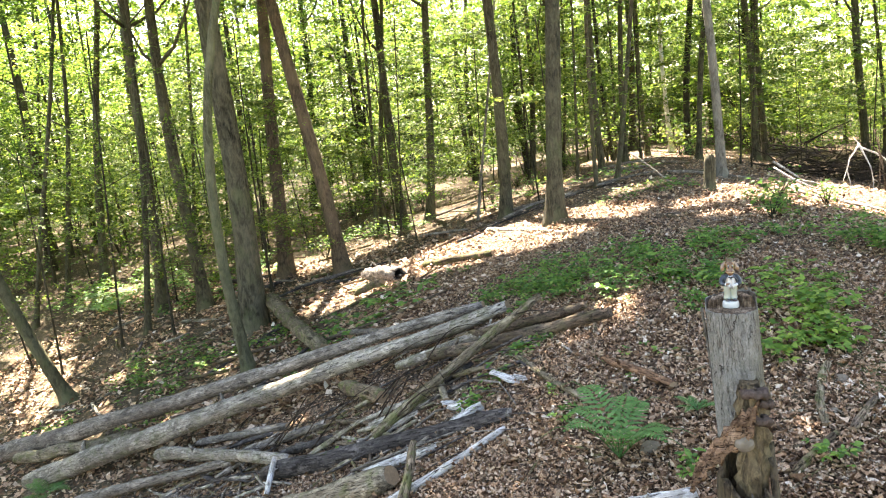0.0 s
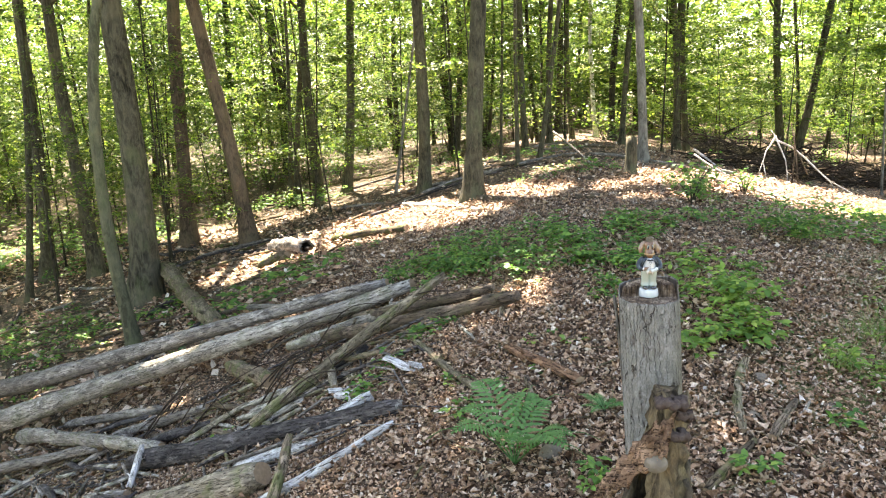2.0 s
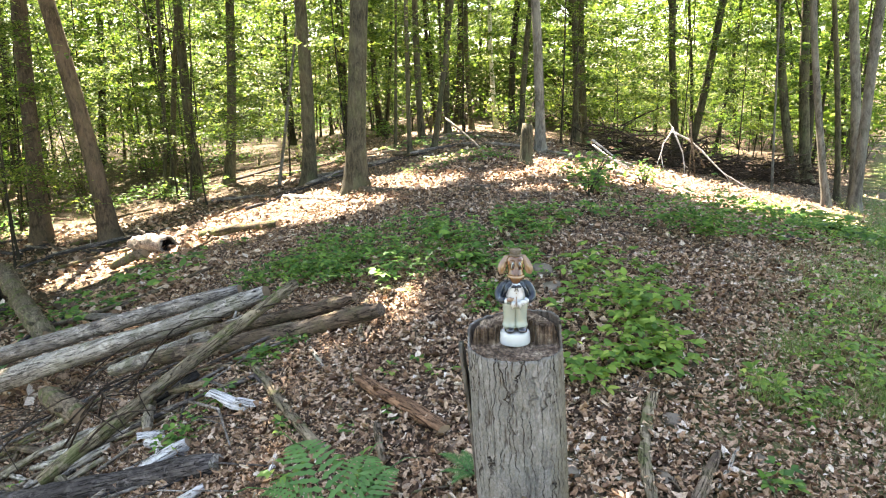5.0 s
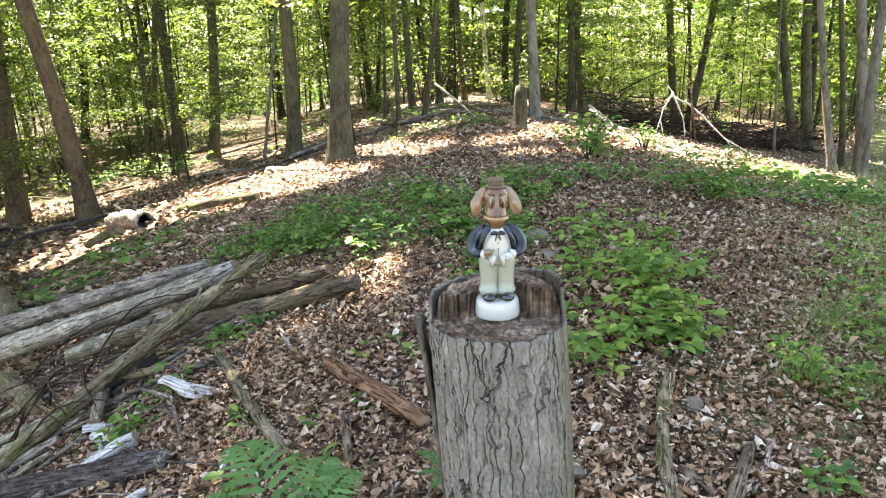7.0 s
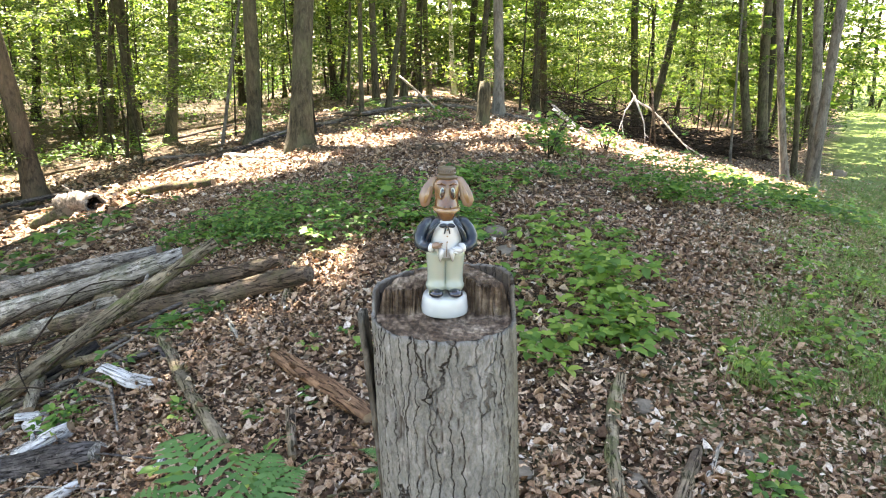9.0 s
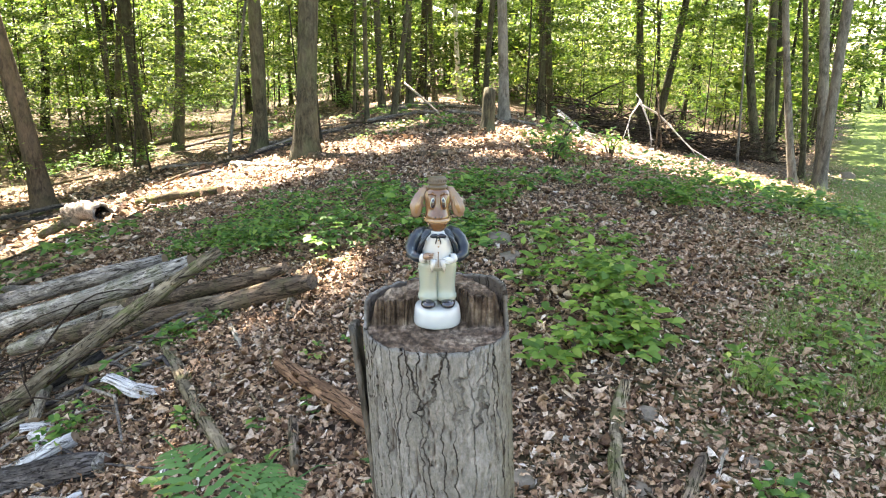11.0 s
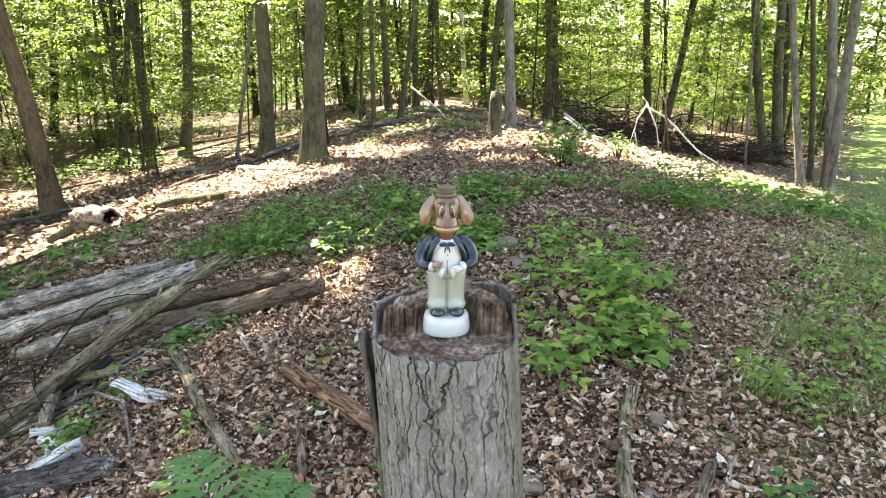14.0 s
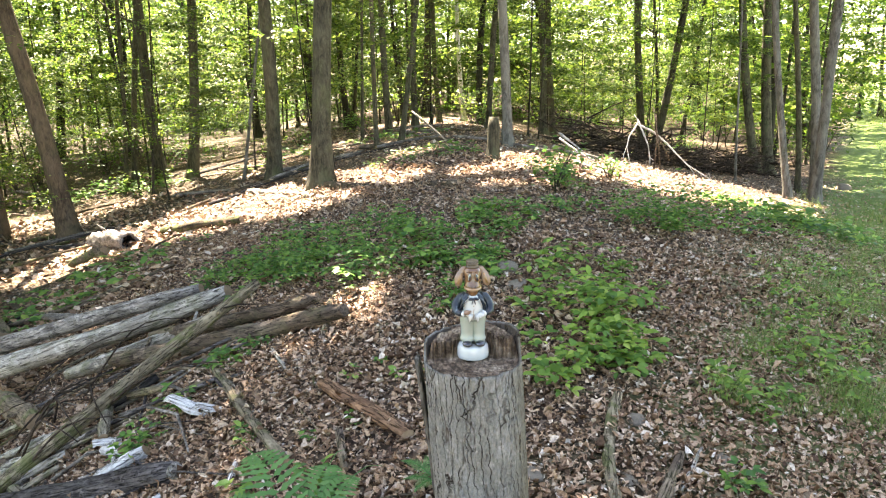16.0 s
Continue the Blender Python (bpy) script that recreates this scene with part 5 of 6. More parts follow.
def stump_bark():
    n = Nodes("stump_bark")
    # darkens the furrows: their shade and the inner bark's tone in one colour
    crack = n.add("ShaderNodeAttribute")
    crack.attribute_name = "crevice_dark"
    place = n.add("ShaderNodeSeparateXYZ")
    n.link(n.coords(), place.inputs[0])
    lean, ahead, round_about, flat = (n.add("ShaderNodeMath") for _ in range(4))
    lean.operation, ahead.operation, round_about.operation = "MULTIPLY_ADD", "MULTIPLY", "ARCTAN2"
    n.link(place.outputs[2], lean.inputs[0])
    lean.inputs[1].default_value = -STUMP_LEAN
    n.link(place.outputs[0], lean.inputs[2])
    n.link(place.outputs[1], ahead.inputs[0])
    ahead.inputs[1].default_value = -1.0
    n.link(lean.outputs[0], round_about.inputs[0])
    n.link(ahead.outputs[0], round_about.inputs[1])
    unrolled = n.add("ShaderNodeCombineXYZ")
    n.link(round_about.outputs[0], unrolled.inputs[0])
    n.link(place.outputs[2], unrolled.inputs[1])
    wander = n.add("ShaderNodeTexNoise", Scale=17.0, Detail=5.0, Roughness=0.62)
    n.link(n.coords((1, 1, 1.6)), wander.inputs["Vector"])
    centred = n.mix(1.0, wander.outputs["Color"], (0.5, 0.5, 0.5), "SUBTRACT")
    bent = n.mix(0.30, unrolled.outputs[0], centred, "ADD")

    def lines(across, along, width, gaps):
        """Upright wandering cracks that open and close."""
        turn = n.add("ShaderNodeMapping", Scale=(across, along, 1))
        n.link(bent, turn.inputs[0])
        cell = n.add("ShaderNodeTexVoronoi", Scale=1.0)
        cell.feature = "DISTANCE_TO_EDGE"
        cell.voronoi_dimensions = "2D"
        n.link(turn.outputs[0], cell.inputs["Vector"])
        fade = n.ramp(n.noise(n.coords((1, 1, 0.5)), gaps, 3), [(0.40, (0.1, 0.1, 0.1)), (0.56, (1.0, 1.0, 1.0))])
        return n.mix(1.0, n.ramp(cell.outputs["Distance"], [(0.25 * width, (1.0, 1.0, 1.0)), (width, (0, 0, 0))]), fade, "MULTIPLY")

    wide, fine = lines(5.0, 2.9, 0.045, 14), lines(11.0, 12.0, 0.045, 30)
    cracks = n.mix(0.18, wide, fine, "LIGHTEN")
    v = n.coords((1, 1, 0.4))
    c = n.ramp(n.noise(v, 34, 6, 0.7), [(0.3, (0.135, 0.133, 0.118)), (0.55, (0.21, 0.207, 0.187)), (0.75, (0.31, 0.305, 0.28))])
    c = n.mix(n.ramp(n.noise(n.coords(), 8, 5), [(0.45, (0, 0, 0)), (0.7, (0.5, 0.5, 0.5))]), c, (0.18, 0.17, 0.148))
    c = n.mix(n.ramp(n.noise(n.coords(), 60, 4), [(0.55, (0, 0, 0)), (0.72, (0.5, 0.5, 0.5))]), c, (0.40, 0.38, 0.35))
    # darker and browner towards the right
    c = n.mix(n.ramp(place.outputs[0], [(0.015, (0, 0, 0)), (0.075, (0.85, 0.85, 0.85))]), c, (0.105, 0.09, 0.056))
    c = n.mix(0.55, c, n.ramp(n.noise(n.coords((1, 1, 0.6)), 190, 6, 0.75), [(0.38, (0.5, 0.49, 0.47)), (0.58, (1.15, 1.15, 1.15))]), "MULTIPLY")
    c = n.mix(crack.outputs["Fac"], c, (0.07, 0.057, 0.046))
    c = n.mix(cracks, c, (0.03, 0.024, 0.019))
    n.bump(n.mix(0.62, n.mix(0.5, n.noise(v, 60, 5), n.noise(n.coords(), 150, 3)), n.mix(1.0, (1.0, 1.0, 1.0), cracks, "SUBTRACT")), 1.0, 0.010)
    return n.finish(c, 0.92, 0.12)


def cut_wood():
    n = Nodes("old_cut_wood")
    v = n.coords()
    place = n.add("ShaderNodeSeparateXYZ")
    n.link(v, place.inputs[0])
    rings = n.add("ShaderNodeTexWave", Scale=28.0, Distortion=3.0, Detail=3.0)
    rings.wave_type, rings.rings_direction = "RINGS", "Z"
    n.link(v, rings.inputs["Vector"])
    c = n.ramp(n.noise(v, 26, 5, 0.7), [(0.34, (0.045, 0.028, 0.017)), (0.5, (0.155, 0.11, 0.076)), (0.66, (0.34, 0.27, 0.20))])
    c = n.mix(0.3, c, n.ramp(rings.outputs["Fac"], [(0.2, (0.45, 0.42, 0.4)), (0.8, (1.0, 1.0, 1.0))]), "MULTIPLY")
    c = n.mix(n.spread(place.outputs[2], 1.10, 1.125), c, n.ramp(n.noise(v, 40, 4), [(0.34, (0.07, 0.052, 0.038)), (0.66, (0.32, 0.26, 0.20))]))
    fibre = n.noise(n.coords((1, 0.4, 0.06)), 140, 3)
    c = n.mix(0.65, c, n.ramp(fibre, [(0.42, (0.12, 0.11, 0.1)), (0.58, (1.0, 1.0, 1.0))]), "MULTIPLY")
    n.bump(n.mix(0.5, rings.outputs["Fac"], n.noise(n.coords((1, 1, 0.15)), 90, 4)), 0.8, 0.006)
    return n.finish(c, 0.9, 0.15)


def build_stump():
    ground = ground_z(STUMP_X + 0.03, STUMP_Y)
    ob = thing("tree_stump", (STUMP_X - STUMP_LEAN * (STUMP_TOP - ground), STUMP_Y, ground), "tall grey tree stump with furrowed bark and a stepped saw cut", "stump")
    high = STUMP_TOP - ground
    sides, rings = 256, 150

    def rim(a):
        """Height of the bark's upper edge: low in front, higher at the back."""
        s = math.sin(a)
        step = min(1, max(0, (s + 0.02) / 0.16))
        return high + step * (0.046 + 0.014 * math.cos(a)) + 0.004 * noise.noise((6 * math.cos(a), 6 * s, 1))

    verts, crack = [], []
    for i in range(rings + 1):
        for k in range(sides):
            a = 2 * math.pi * k / sides
            s = i / rings
            z = -0.12 + (rim(a) + 0.12) * s
            x, y = math.cos(a), math.sin(a)
            warp = 0.4 * noise.noise((x * 2, y * 2, z * 14)) + 0.16 * noise.noise((x * 5, y * 5, z * 45))
            n1 = noise.noise((x * 7.4 + warp, y * 7.4 - warp, z * 4.6))
            n2 = noise.noise((x * 11 - warp, y * 11 + warp, z * 16.0 + 20))
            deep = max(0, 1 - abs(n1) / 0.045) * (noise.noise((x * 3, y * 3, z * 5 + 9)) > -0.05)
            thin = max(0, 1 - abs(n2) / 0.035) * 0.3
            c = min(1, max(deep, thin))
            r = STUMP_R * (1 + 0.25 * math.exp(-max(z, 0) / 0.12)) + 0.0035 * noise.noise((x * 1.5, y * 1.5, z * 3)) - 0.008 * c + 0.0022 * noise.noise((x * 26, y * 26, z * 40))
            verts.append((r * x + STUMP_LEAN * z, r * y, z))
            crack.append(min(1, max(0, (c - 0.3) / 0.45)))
    # the bark's own thickness at the top edge, darkened for the gap's shade
    for k in range(sides):
        a = 2 * math.pi * k / sides
        z = rim(a)
        verts.append(((STUMP_R - 0.007) * math.cos(a) + STUMP_LEAN * z, (STUMP_R - 0.007) * math.sin(a), z - 0.003))
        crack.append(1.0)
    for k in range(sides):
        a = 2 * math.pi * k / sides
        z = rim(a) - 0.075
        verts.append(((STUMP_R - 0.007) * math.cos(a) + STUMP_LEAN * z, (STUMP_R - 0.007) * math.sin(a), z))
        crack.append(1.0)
    faces = [(i * sides + k, i * sides + (k + 1) % sides, (i + 1) * sides + (k + 1) % sides, (i + 1) * sides + k) for i in range(rings + 2) for k in range(sides)]
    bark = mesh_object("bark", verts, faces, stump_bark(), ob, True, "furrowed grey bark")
    bark.data.attributes.new("crevice_dark", "FLOAT", "POINT").data.foreach_set("value", crack)
    # the cut: a low front where the figurine stands, a raised splintered back with a notch
    n, cut, cut_faces = 130, [], []
    span = STUMP_R - 0.008
    for i in range(n):
        for j in range(n):
            # a square grid squeezed into a disc
            u, w = 2 * i / (n - 1) - 1, 2 * j / (n - 1) - 1
            x, y = u * math.sqrt(1 - w * w / 2) * span, w * math.sqrt(1 - u * u / 2) * span
            line = 0.006 + 0.010 * noise.noise((x * 30, 1, 2)) + 0.006 * noise.noise((x * 140, 1, 2)) + 0.005 * noise.noise((x * 420, 1, 2))
            notch = 0.030 * math.exp(-((x - 0.004) / 0.036) ** 4) * 1.9
            up = min(1, max(0, (y - line - notch) / 0.005)) * (1 - 0.5 * max(0, noise.noise((x * 260, 4, 2))) * (y < line + notch + 0.012))
            gap = 1 - min(1, max(0, (math.hypot(x, y) - span + 0.010) / 0.009)) if x < -0.05 or x > 0.06 else 1
            back = (0.036 if x < 0 else 0.044) + 0.10 * max(0, y) + 0.003 * noise.noise((x * 60, y * 60, 5))
            z = high - 0.003 + up * back + 0.0025 * noise.noise((x * 50, y * 25, 0)) + 0.0012 * noise.noise((x * 200, y * 60, 0)) - (1 - gap) * 0.035 * up - 0.002
            cut.append((x + STUMP_LEAN * high, y, z))
    cut_faces = [(i * n + j, (i + 1) * n + j, (i + 1) * n + j + 1, i * n + j + 1) for i in range(n - 1) for j in range(n - 1)]
    mesh_object("cut_top", cut, cut_faces, cut_wood(), ob, False, "dark weathered cut wood with a splintered step")
    # a slab of bark that stands off at one side
    v, rows, cols = [], 26, 7
    for i in range(rows):
        s = i / (rows - 1)
        z = high - 0.33 + 0.335 * s - 0.01
        for j in range(cols):
            a = radians(176 + 8 * (1 - 0.4 * s) * (j - 3) / 1.6)
            r = STUMP_R + 0.002 + 0.017 * s ** 1.5 + 0.002 * noise.noise((j, i * 0.5, 3))
            top = (0.018 * noise.noise((j * 0.9, 3, 1)) if i == rows - 1 else 0)
            v.append((r * math.cos(a) + STUMP_LEAN * z - 0.003, r * math.sin(a), z + top))
    f = [(i * cols + j, i * cols + j + 1, (i + 1) * cols + j + 1, (i + 1) * cols + j) for i in range(rows - 1) for j in range(cols - 1)]
    slab = mesh_object("bark_slab", v, f, tree_bark("loose_bark", (0.05, 0.043, 0.036), (0.24, 0.215, 0.185), 16.0, 0.1), ob, True, "loose slab of grey bark")
    slab.modifiers.new("thickness", "SOLIDIFY").thickness = 0.009


build_stump()

WHITE_GLAZE = plain("white_glaze", (0.48, 0.50, 0.485), 0.22, 0.5, 0.08, 60, 0, 0.5)
CREAM_GLAZE = plain("cream_glaze", (0.26, 0.30, 0.25), 0.2, 0.5, 0.10, 25, 0, 0.6)
BLACK_GLAZE = plain("black_glaze", (0.012, 0.013, 0.02), 0.12, 0.5, 0.3, 20, 0, 0.8)


def mottled_navy():
    n = Nodes("navy_glaze")
    c = n.ramp(n.noise(n.coords((1, 1, 0.5)), 75, 5, 0.65), [(0.42, (0.006, 0.011, 0.018)), (0.58, (0.016, 0.027, 0.036)), (0.70, (0.10, 0.13, 0.135))])
    n.finish(c, 0.28, 0.35)
    n.bsdf.inputs["Coat Weight"].default_value = 0.2
    return n.material


NAVY_GLAZE = mottled_navy()
BROWN_GLAZE = plain("brown_glaze", (0.135, 0.066, 0.028), 0.24, 0.5, 0.65, 95, 0, 0.6)
TAN_GLAZE = plain("tan_glaze", (0.27, 0.165, 0.078), 0.2, 0.5, 0.2, 50, 0, 0.7)
EAR_GLAZE = plain("ear_glaze", (0.20, 0.122, 0.074), 0.28, 0.5, 0.5, 50, 0, 0.7)
CAP_PLASTIC = plain("bottle_cap", (0.10, 0.075, 0.045), 0.45, 0.4, 0.3, 60)
GLAZES = [WHITE_GLAZE, CREAM_GLAZE, BLACK_GLAZE, NAVY_GLAZE, BROWN_GLAZE, TAN_GLAZE, EAR_GLAZE, CAP_PLASTIC]
WHITE, CREAM, BLACK, NAVY, BROWN, TAN, EAR, CAP = range(8)


def figurine(x, y, z, turn):
    """A glazed animal figure in evening dress on a round foot: one mesh."""
    bm = bmesh.new()

    def ball(at, radii, colour, rx=0, ry=0, rz=0, seg=24):
        m = pose(*at, rx, ry, rz) @ Matrix.Diagonal((*radii, 1))
        made = bmesh.ops.create_uvsphere(bm, u_segments=seg, v_segments=seg // 2 + 2, radius=1, matrix=m)
        for face in {f for v in made["verts"] for f in v.link_faces}:
            face.material_index = colour

    def turned(profile, at, colour, sx=1.0, sy=1.0, seg=36):
        loops = []
        for r, h in profile:
            loops.append([bm.verts.new((at[0] + r * sx * math.cos(2 * math.pi * k / seg), at[1] + r * sy * math.sin(2 * math.pi * k / seg), at[2] + h)) for k in range(seg)])
        for a, b in zip(loops, loops[1:]):
            for k in range(seg):
                bm.faces.new((a[k], a[(k + 1) % seg], b[(k + 1) % seg], b[k])).material_index = colour
        bm.faces.new(list(reversed(loops[0]))).material_index = colour
        bm.faces.new(loops[-1]).material_index = colour

    def limb(points, radii, colour, flat=1.0):
        v, f = tube(points, radii, 14, flat=flat)
        made = [bm.verts.new(p) for p in v]
        for face in f:
            bm.faces.new([made[j] for j in face]).material_index = colour

    def lofted(rings, colour, seg=32):
        """A body of level ovals: height, half-width, reach to the front, reach to the back, middle in y."""
        loops = []
        for h, w, front, back, mid in rings:
            loops.append([bm.verts.new((w * math.cos(2 * math.pi * k / seg), mid + (back if k < seg / 2 else front) * math.sin(2 * math.pi * k / seg), h)) for k in range(seg)])
        for p, q in zip(loops, loops[1:]):
            for k in range(seg):
                bm.faces.new((p[k], p[(k + 1) % seg], q[(k + 1) % seg], q[k])).material_index = colour
        bm.faces.new(list(reversed(loops[0]))).material_index = colour
        bm.faces.new(loops[-1]).material_index = colour

    turned([(0.0360, 0), (0.0372, 0.002), (0.0372, 0.010), (0.0362, 0.020), (0.0348, 0.0285), (0.0325, 0.0315), (0.02, 0.0325)], (0, 0, 0), WHITE)
    for s in (-1, 1):
        # shoes, and trousers that flare over them
        ball((s * 0.0148, -0.0225, 0.0385), (0.0112, 0.0130, 0.0075), BLACK, 0, 0, -s * 10)
        turned([(0.0150, 0.040), (0.0172, 0.0425), (0.0178, 0.047), (0.0172, 0.050), (0.0155, 0.053), (0.0150, 0.064), (0.0158, 0.080), (0.0172, 0.098), (0.0165, 0.108)], (s * 0.0128, -0.001, 0), CREAM, 1.0, 1.12)
        # sleeves: shoulder, elbow and forearm across the front
        limb([(s * 0.015, 0.003, 0.163), (s * 0.0255, 0.003, 0.158), (s * 0.0335, 0.002, 0.145), (s * 0.0385, -0.002, 0.131), (s * 0.0375, -0.010, 0.1195), (s * 0.0310, -0.0195, 0.1165), (s * 0.0235, -0.0245, 0.1165)],
             (0.008, 0.0105, 0.0112, 0.0112, 0.0106, 0.0092, 0.0082), NAVY)
        limb([(s * 0.0245, -0.0240, 0.1165), (s * 0.0205, -0.0262, 0.1165)], (0.0088, 0.0086), WHITE)
        ball((s * 0.0165, -0.0285, 0.1215 if s < 0 else 0.1135), (0.0078, 0.0060, 0.0062), EAR if s < 0 else WHITE, 0, s * 24, 0)
        for k in range(3):
            ball((s * (0.0105 + 0.001 * k), -0.0318, (0.1255 if s < 0 else 0.1165) - 0.0036 * k), (0.0050, 0.0028, 0.0018), EAR if s < 0 else WHITE, 0, s * 20, 0)
        # the jacket's fronts with their turned lapels
        lap = [(s * 0.0105, -0.0205, 0.1635), (s * 0.0205, -0.0205, 0.152), (s * 0.0258, -0.0175, 0.140), (s * 0.0285, -0.0140, 0.127), (s * 0.0295, -0.0095, 0.112)]
        limb(lap, (0.0020, 0.0044, 0.0054, 0.0052, 0.0034), NAVY, 0.6)
        # the waistcoat's two points
        limb([(s * 0.0075, -0.0235, 0.114), (s * 0.0085, -0.0242, 0.103), (s * 0.0095, -0.0215, 0.0905)], (0.0115, 0.0090, 0.0012), WHITE, 0.5)
        # bow tie and its hanging ribbons
        ball((s * 0.0062, -0.0262, 0.1585), (0.0062, 0.0030, 0.0042), NAVY, 0, s * 14, 0)
        limb([(s * 0.0015, -0.0270, 0.156), (s * 0.0032, -0.0282, 0.149), (s * 0.0040, -0.0282, 0.1435)], (0.0016, 0.0018, 0.0012), NAVY, 0.6)
    # hips, shirt front, jacket
    lofted([(0.092, 0.0255, 0.0185, 0.0195, 0), (0.100, 0.0290, 0.0215, 0.0225, 0), (0.110, 0.0290, 0.0222, 0.0230, 0), (0.118, 0.0275, 0.0215, 0.0225, 0)], CREAM)
    lofted([(0.108, 0.0290, 0.0190, 0.0240, 0.001), (0.116, 0.0292, 0.0200, 0.0245, 0.001), (0.130, 0.0305, 0.0205, 0.0245, 0.002), (0.145, 0.0310, 0.0200, 0.0235, 0.002), (0.156, 0.0285, 0.0175, 0.0205, 0.002), (0.164, 0.0215, 0.0145, 0.0160, 0.002), (0.169, 0.0130, 0.0110, 0.0120, 0.001)], NAVY)
    lofted([(0.098, 0.0215, 0.0240, 0.01, 0), (0.115, 0.0262, 0.0256, 0.01, 0), (0.130, 0.0255, 0.0258, 0.01, 0), (0.145, 0.0220, 0.0256, 0.01, 0), (0.156, 0.0165, 0.0246, 0.01, 0), (0.164, 0.0105, 0.0222, 0.01, 0), (0.169, 0.0070, 0.0170, 0.01, 0)], WHITE)
    ball((0, -0.0268, 0.1580), (0.0026, 0.0028, 0.0032), BLACK)
    for h in (0.150, 0.138, 0.127):
        ball((0.0005, -0.0262, h), (0.0013, 0.0012, 0.0013), TAN)
    for v in bm.verts:
        if v.co.z > 0.11:
            v.co.z = 0.11 + (v.co.z - 0.11) * 0.85
    body = len(bm.verts)
    for s in (-1, 1):
        # long ears that hang out and forward, with a paler rim
        limb([(s * 0.0120, 0.002, 0.2195), (s * 0.0200, 0.003, 0.2175), (s * 0.0265, 0.001, 0.2080), (s * 0.0300, -0.001, 0.1990), (s * 0.0335, -0.002, 0.1905), (s * 0.0365, -0.003, 0.1850)],
             (0.0012, 0.0015, 0.0019, 0.0023, 0.0022, 0.0006), EAR, 4.2)
        limb([(s * 0.0240, -0.003, 0.2110), (s * 0.0290, -0.004, 0.2000), (s * 0.0330, -0.005, 0.1900)], (0.0004, 0.0009, 0.0005), TAN, 4.0)
        # tall eyes in carved sockets, brows and nostrils
        ball((s * 0.0085, -0.0192, 0.2065), (0.0056, 0.0034, 0.0100), BROWN, 0, -s * 8, 0)
        ball((s * 0.0083, -0.0208, 0.2060), (0.0036, 0.0028, 0.0072), CREAM, 0, -s * 8, 0)
        ball((s * 0.0078, -0.0228, 0.2050), (0.0028, 0.0026, 0.0058), BLACK, 0, -s * 8, 0)
        limb([(s * 0.0035, -0.0205, 0.2150), (s * 0.0085, -0.0215, 0.2180), (s * 0.0145, -0.0165, 0.2150)], (0.0010, 0.0016, 0.0008), BROWN)
        ball((s * 0.0040, -0.0292, 0.1885), (0.0012, 0.0010, 0.0014), BLACK)
    # neck and long face: brow, eye band, muzzle with a wide mouth, chin
    turned([(0.0110, 0.168), (0.0110, 0.176)], (0, 0, 0), BROWN)
    lofted([(0.1660, 0.0060, 0.0080, 0.008, -0.006), (0.1690, 0.0105, 0.0150, 0.011, -0.006), (0.1740, 0.0135, 0.0195, 0.014, -0.005), (0.1785, 0.0165, 0.0225, 0.016, -0.004), (0.1805, 0.0178, 0.0235, 0.017, -0.004)], BROWN)
    lofted([(0.1798, 0.0185, 0.0225, 0.0175, -0.003), (0.1812, 0.0185, 0.0225, 0.0175, -0.003)], BLACK)
    lofted([(0.1808, 0.0202, 0.0262, 0.018, -0.004), (0.1832, 0.0210, 0.0276, 0.019, -0.004), (0.1855, 0.0198, 0.0262, 0.019, -0.003)], TAN)
    lofted([(0.1845, 0.0196, 0.0258, 0.0190, -0.003), (0.1890, 0.0182, 0.0250, 0.0190, -0.002), (0.1950, 0.0176, 0.0215, 0.0195, 0), (0.2020, 0.0186, 0.0200, 0.0205, 0), (0.2090, 0.0200, 0.0200, 0.0210, 0.001), (0.2150, 0.0196, 0.0190, 0.0200, 0.001), (0.2195, 0.0165, 0.0160, 0.0170, 0.001), (0.2225, 0.0115, 0.0115, 0.0120, 0)], BROWN)
    turned([(0.0122, 0.2200), (0.0150, 0.2225), (0.0152, 0.2255), (0.0126, 0.2262), (0.0126, 0.2285), (0.0138, 0.2292), (0.0140, 0.2310), (0.0130, 0.2316), (0.0130, 0.2375), (0.0120, 0.2388), (0.006, 0.2392)], (0, 0, 0), CAP)
    for k in range(22):
        t = 2 * math.pi * k / 22
        ball((0.0131 * math.cos(t), 0.0131 * math.sin(t), 0.2345), (0.0009, 0.0009, 0.0028), CAP, seg=8)
    bm.verts.ensure_lookup_table()
    for v in bm.verts[body:]:
        if v.co.z < 0.2225:
            v.co.z = 0.153 + (v.co.z - 0.166) * 1.24
    for v in bm.verts:
        v.co.z *= 0.955
    ob = part("figurine", bm, GLAZES, None)
    ob.matrix_basis = pose(x, y, z, 0, 0, turn)
    tagged(ob, "glazed ceramic animal figurine in evening dress on a white foot", "figurine")


figurine(STUMP_X + 0.001, STUMP_Y + 0.022, STUMP_TOP - 0.004, 4)


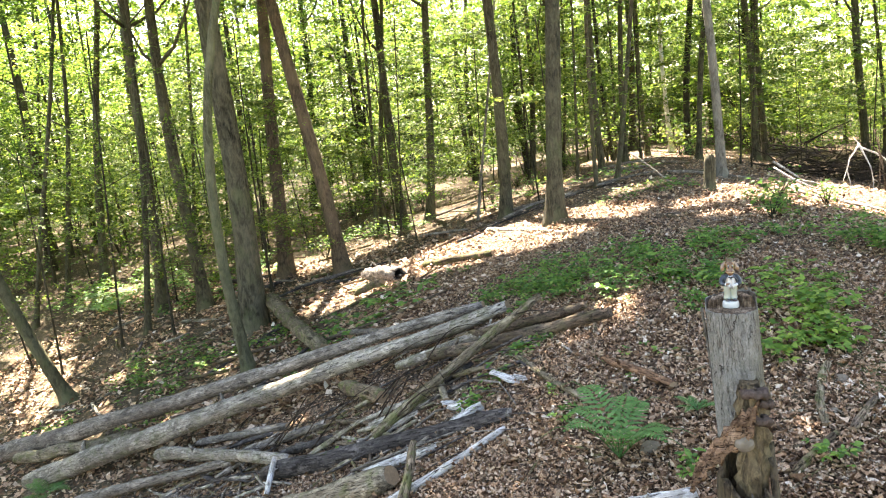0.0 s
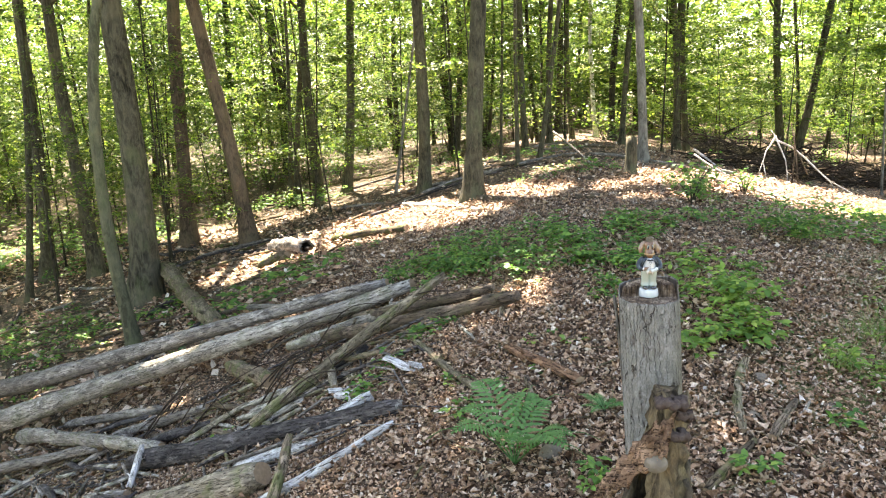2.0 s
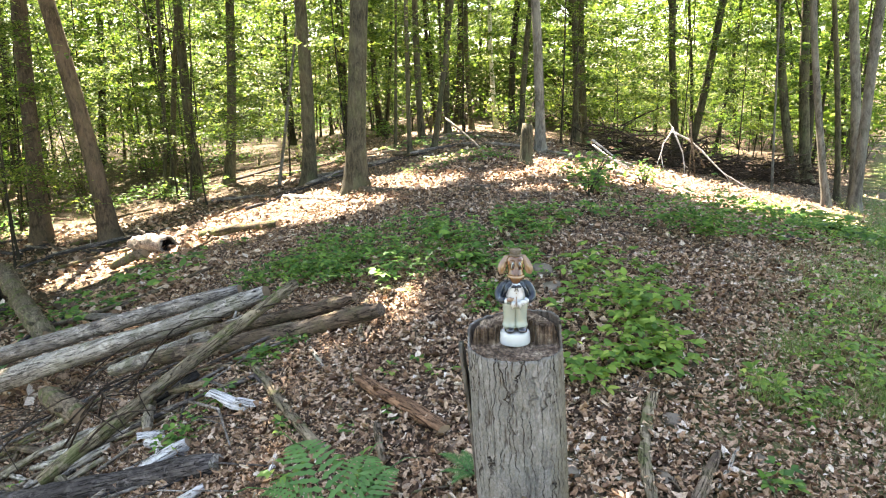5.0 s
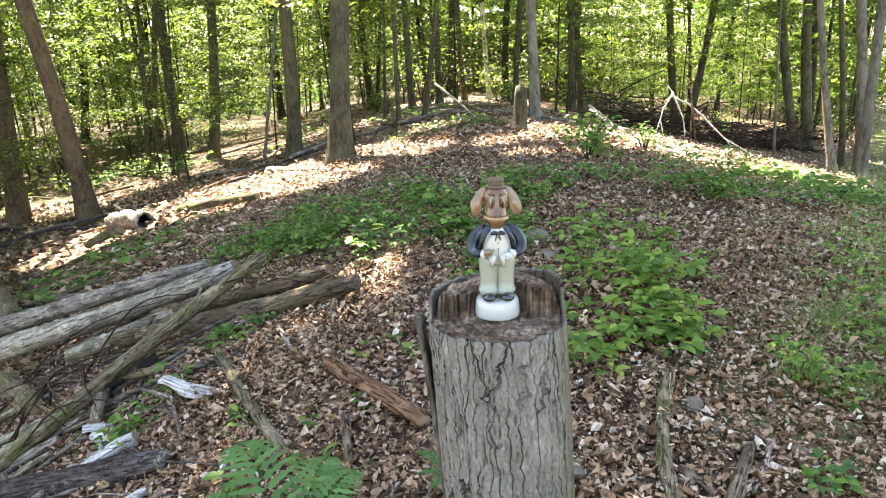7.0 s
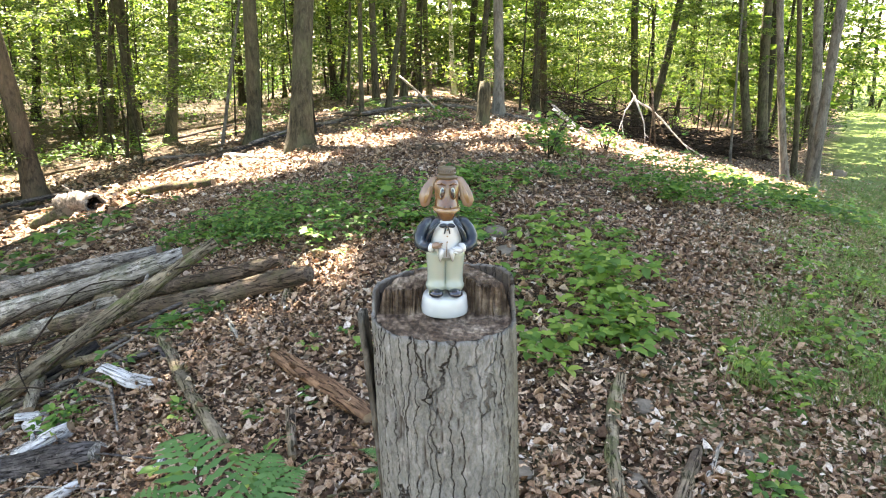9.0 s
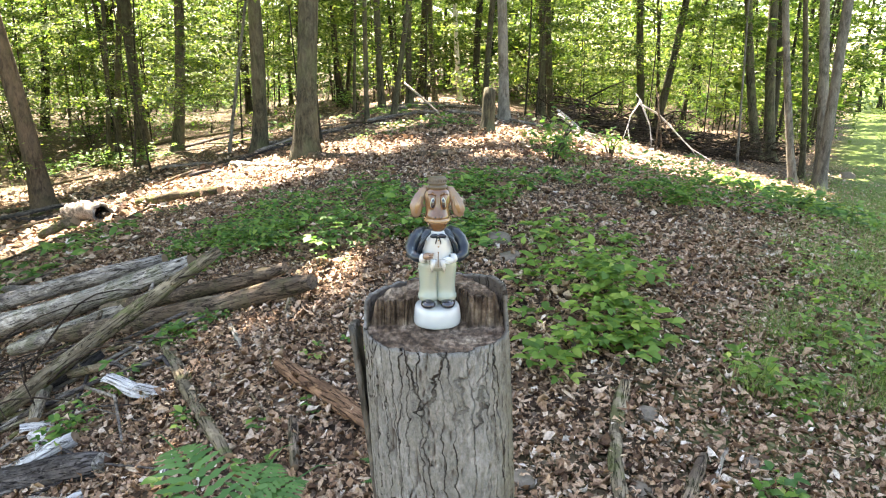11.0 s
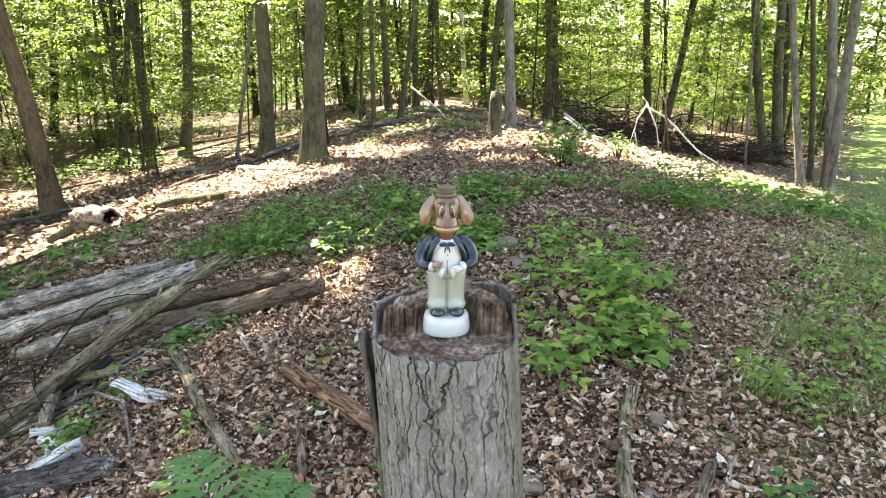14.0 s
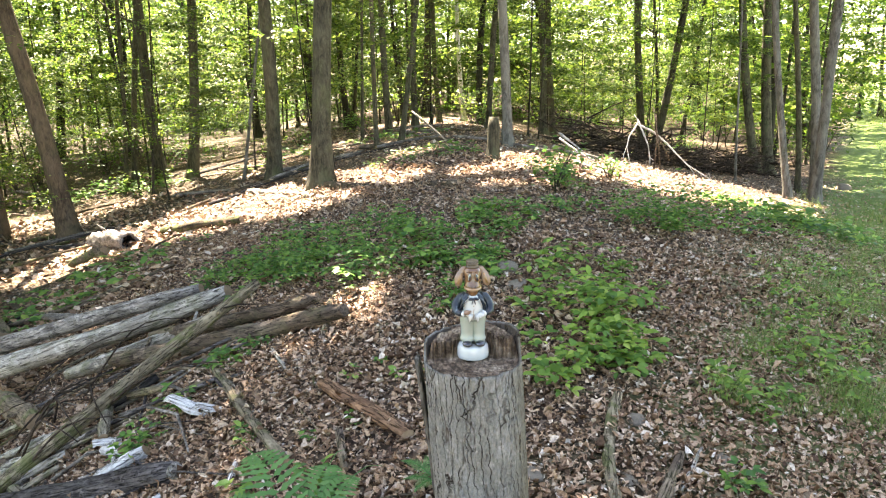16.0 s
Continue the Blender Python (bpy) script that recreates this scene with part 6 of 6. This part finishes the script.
# ---- the rotten stump in front, with brackets of fungus ----
def rotten_stump(x, y):
    g = ground_z(x, y)
    ob = thing("rotten_stump", (x, y, g), "low rotten stump with torn orange wood and dark bracket fungi", "stump")
    # a broken hollow shell, taller behind
    sides, rings, v = 40, 16, []
    for i in range(rings + 1):
        for k in range(sides):
            a = 2 * math.pi * k / sides
            edge = 0.46 + 0.13 * math.sin(a + 0.3) + 0.13 * noise.noise((2.5 * math.cos(a), 2.5 * math.sin(a), 3)) + 0.05 * noise.noise((9 * math.cos(a), 9 * math.sin(a), 5))
            z = -0.1 + (edge + 0.1) * i / rings
            r = 0.112 * (1 + 0.5 * math.exp(-max(z, 0) / 0.15)) + 0.024 * noise.noise((4 * math.cos(a), 4 * math.sin(a), 5 * z)) + 0.006 * noise.noise((14 * math.cos(a), 14 * math.sin(a), 4 * z))
            v.append((r * math.cos(a), r * math.sin(a), z))
    f = [(i * sides + k, i * sides + (k + 1) % sides, (i + 1) * sides + (k + 1) % sides, (i + 1) * sides + k) for i in range(rings) for k in range(sides)]
    shell = mesh_object("shell", v, f, DARK_UPRIGHT, ob, True, "mossy brown hollow shell")
    shell.modifiers.new("thickness", "SOLIDIFY").thickness = 0.022
    # a ragged splinter of sound wood that stands up at the back
    zs = [-0.1 + 0.90 * i / 22 for i in range(23)]
    pv, pf = tube([(0.03 + 0.012 * noise.noise((z * 7, 1, 1)), 0.02 + 0.01 * noise.noise((z * 6, 5, 1)), z) for z in zs],
                  [(0.078 - 0.030 * z) * (1 + 0.30 * noise.noise((z * 11, 2, 2))) for z in zs], 26, 0.7, 4)
    pv = [(a, b, c + (0.05 * noise.noise((a * 60, b * 60, 3)) if c > 0.77 else 0)) for a, b, c in pv]
    mesh_object("post", pv, pf, MOSSY_UPRIGHT, ob, True, "mossy upright splinter of wood")
    # torn slab of orange wood leaning from the post
    n, m, sv = 26, 11, []
    for i in range(n):
        for j in range(m):
            s, w = i / (n - 1), j / (m - 1) - 0.5
            wide = 0.15 * (1 - 0.35 * s) * (1 + 0.6 * noise.noise((i * 0.55, 3 if w > 0 else 9, 2)) + 0.3 * noise.noise((i * 1.7, 3 if w > 0 else 9, 6)))
            sv.append((0.03 - 0.26 * s + 0.03 * w, -0.075 + 0.05 * w - 0.03 * s + 0.02 * noise.noise((i * 0.5, j * 0.8, 1)), 0.69 - 0.17 * s - 0.09 * s * s + wide * w + 0.022 * noise.noise((i * 0.8, j * 0.9, 7))))
    slab = mesh_object("torn_slab", sv, [(i * m + j, i * m + j + 1, (i + 1) * m + j + 1, (i + 1) * m + j) for i in range(n - 1) for j in range(m - 1)], ORANGE_WOOD, ob, True, "torn slab of orange rotten wood")
    slab.modifiers.new("thickness", "SOLIDIFY").thickness = 0.02
    # loose splinters of dark and pale wood that hang round the foot
    for k in range(9):
        a = 3.5 + 0.42 * k
        r = 0.10 + 0.03 * noise.noise((k, 2, 2))
        h = 0.36 + 0.16 * noise.noise((k * 1.7, 4, 4))
        kv, kf = tube([(1.35 * r * math.cos(a), 1.35 * r * math.sin(a), -0.03), (1.12 * r * math.cos(a), 1.12 * r * math.sin(a), 0.5 * h), (r * math.cos(a), r * math.sin(a), h)],
                      (0.030, 0.024, 0.006), 7, 0.5, k * 3.1, True, 0.45)
        mesh_object("splinter", kv, kf, (DARK_WOOD, MOSSY_UPRIGHT, ORANGE_WOOD)[k % 3], ob)
    bm = bmesh.new()
    bmesh.ops.create_icosphere(bm, subdivisions=3, radius=1, matrix=Matrix.Translation((-0.02, -0.085, 0.585)) @ Matrix.Diagonal((0.042, 0.03, 0.034, 1)))
    part("knot", bm, STONE, ob, "rounded grey knot of wood")
    # brackets: half discs with a thick rounded rim
    for bx, bz, br in ((0.035, 0.785, 0.056), (0.055, 0.665, 0.048), (0.075, 0.74, 0.030)):
        v, f, seg = [], [], 26
        for ring, (rr, hz) in enumerate(((0.12, 0.012), (0.6, 0.016), (0.92, 0.010), (1.0, 0.0), (0.9, -0.010), (0.5, -0.014), (0.1, -0.012))):
            for k in range(seg):
                a = 2 * math.pi * k / seg
                w = br * rr * (1 + 0.55 * noise.noise((2 * math.cos(a), 2 * math.sin(a), bz * 9)))
                v.append((bx + w * math.cos(a), -0.03 + 0.75 * w * math.sin(a), bz + hz * 1.2 + 0.022 * noise.noise((3 * math.cos(a) + bz * 7, 3 * math.sin(a), 2)) + 0.010 * noise.noise((9 * math.cos(a), 9 * math.sin(a), ring))))
        f = [(i * seg + k, i * seg + (k + 1) % seg, (i + 1) * seg + (k + 1) % seg, (i + 1) * seg + k) for i in range(6) for k in range(seg)]
        f += [tuple(range(seg)), tuple(range(6 * seg, 7 * seg))]
        mesh_object("bracket_fungus", v, f, FUNGUS, ob, True, "dark brown bracket fungus")


# rotten wood, darkened to carry the shade of the hollow
DARK_UPRIGHT = tree_bark("rotten_wood_shaded", (0.015, 0.012, 0.009), (0.12, 0.09, 0.06), 14.0, 0.3)
MOSSY_UPRIGHT = tree_bark("rotten_upright_wood", (0.04, 0.03, 0.02), (0.24, 0.185, 0.11), 12.0, 0.4)
ORANGE_WOOD = weathered_wood("torn_orange_wood", (0.11, 0.06, 0.034), (0.34, 0.215, 0.135))
FUNGUS = plain("bracket_fungus", (0.075, 0.055, 0.045), 0.9, 0.15, 0.8, 60, 0.012)
rotten_stump(0.0, 0.75)
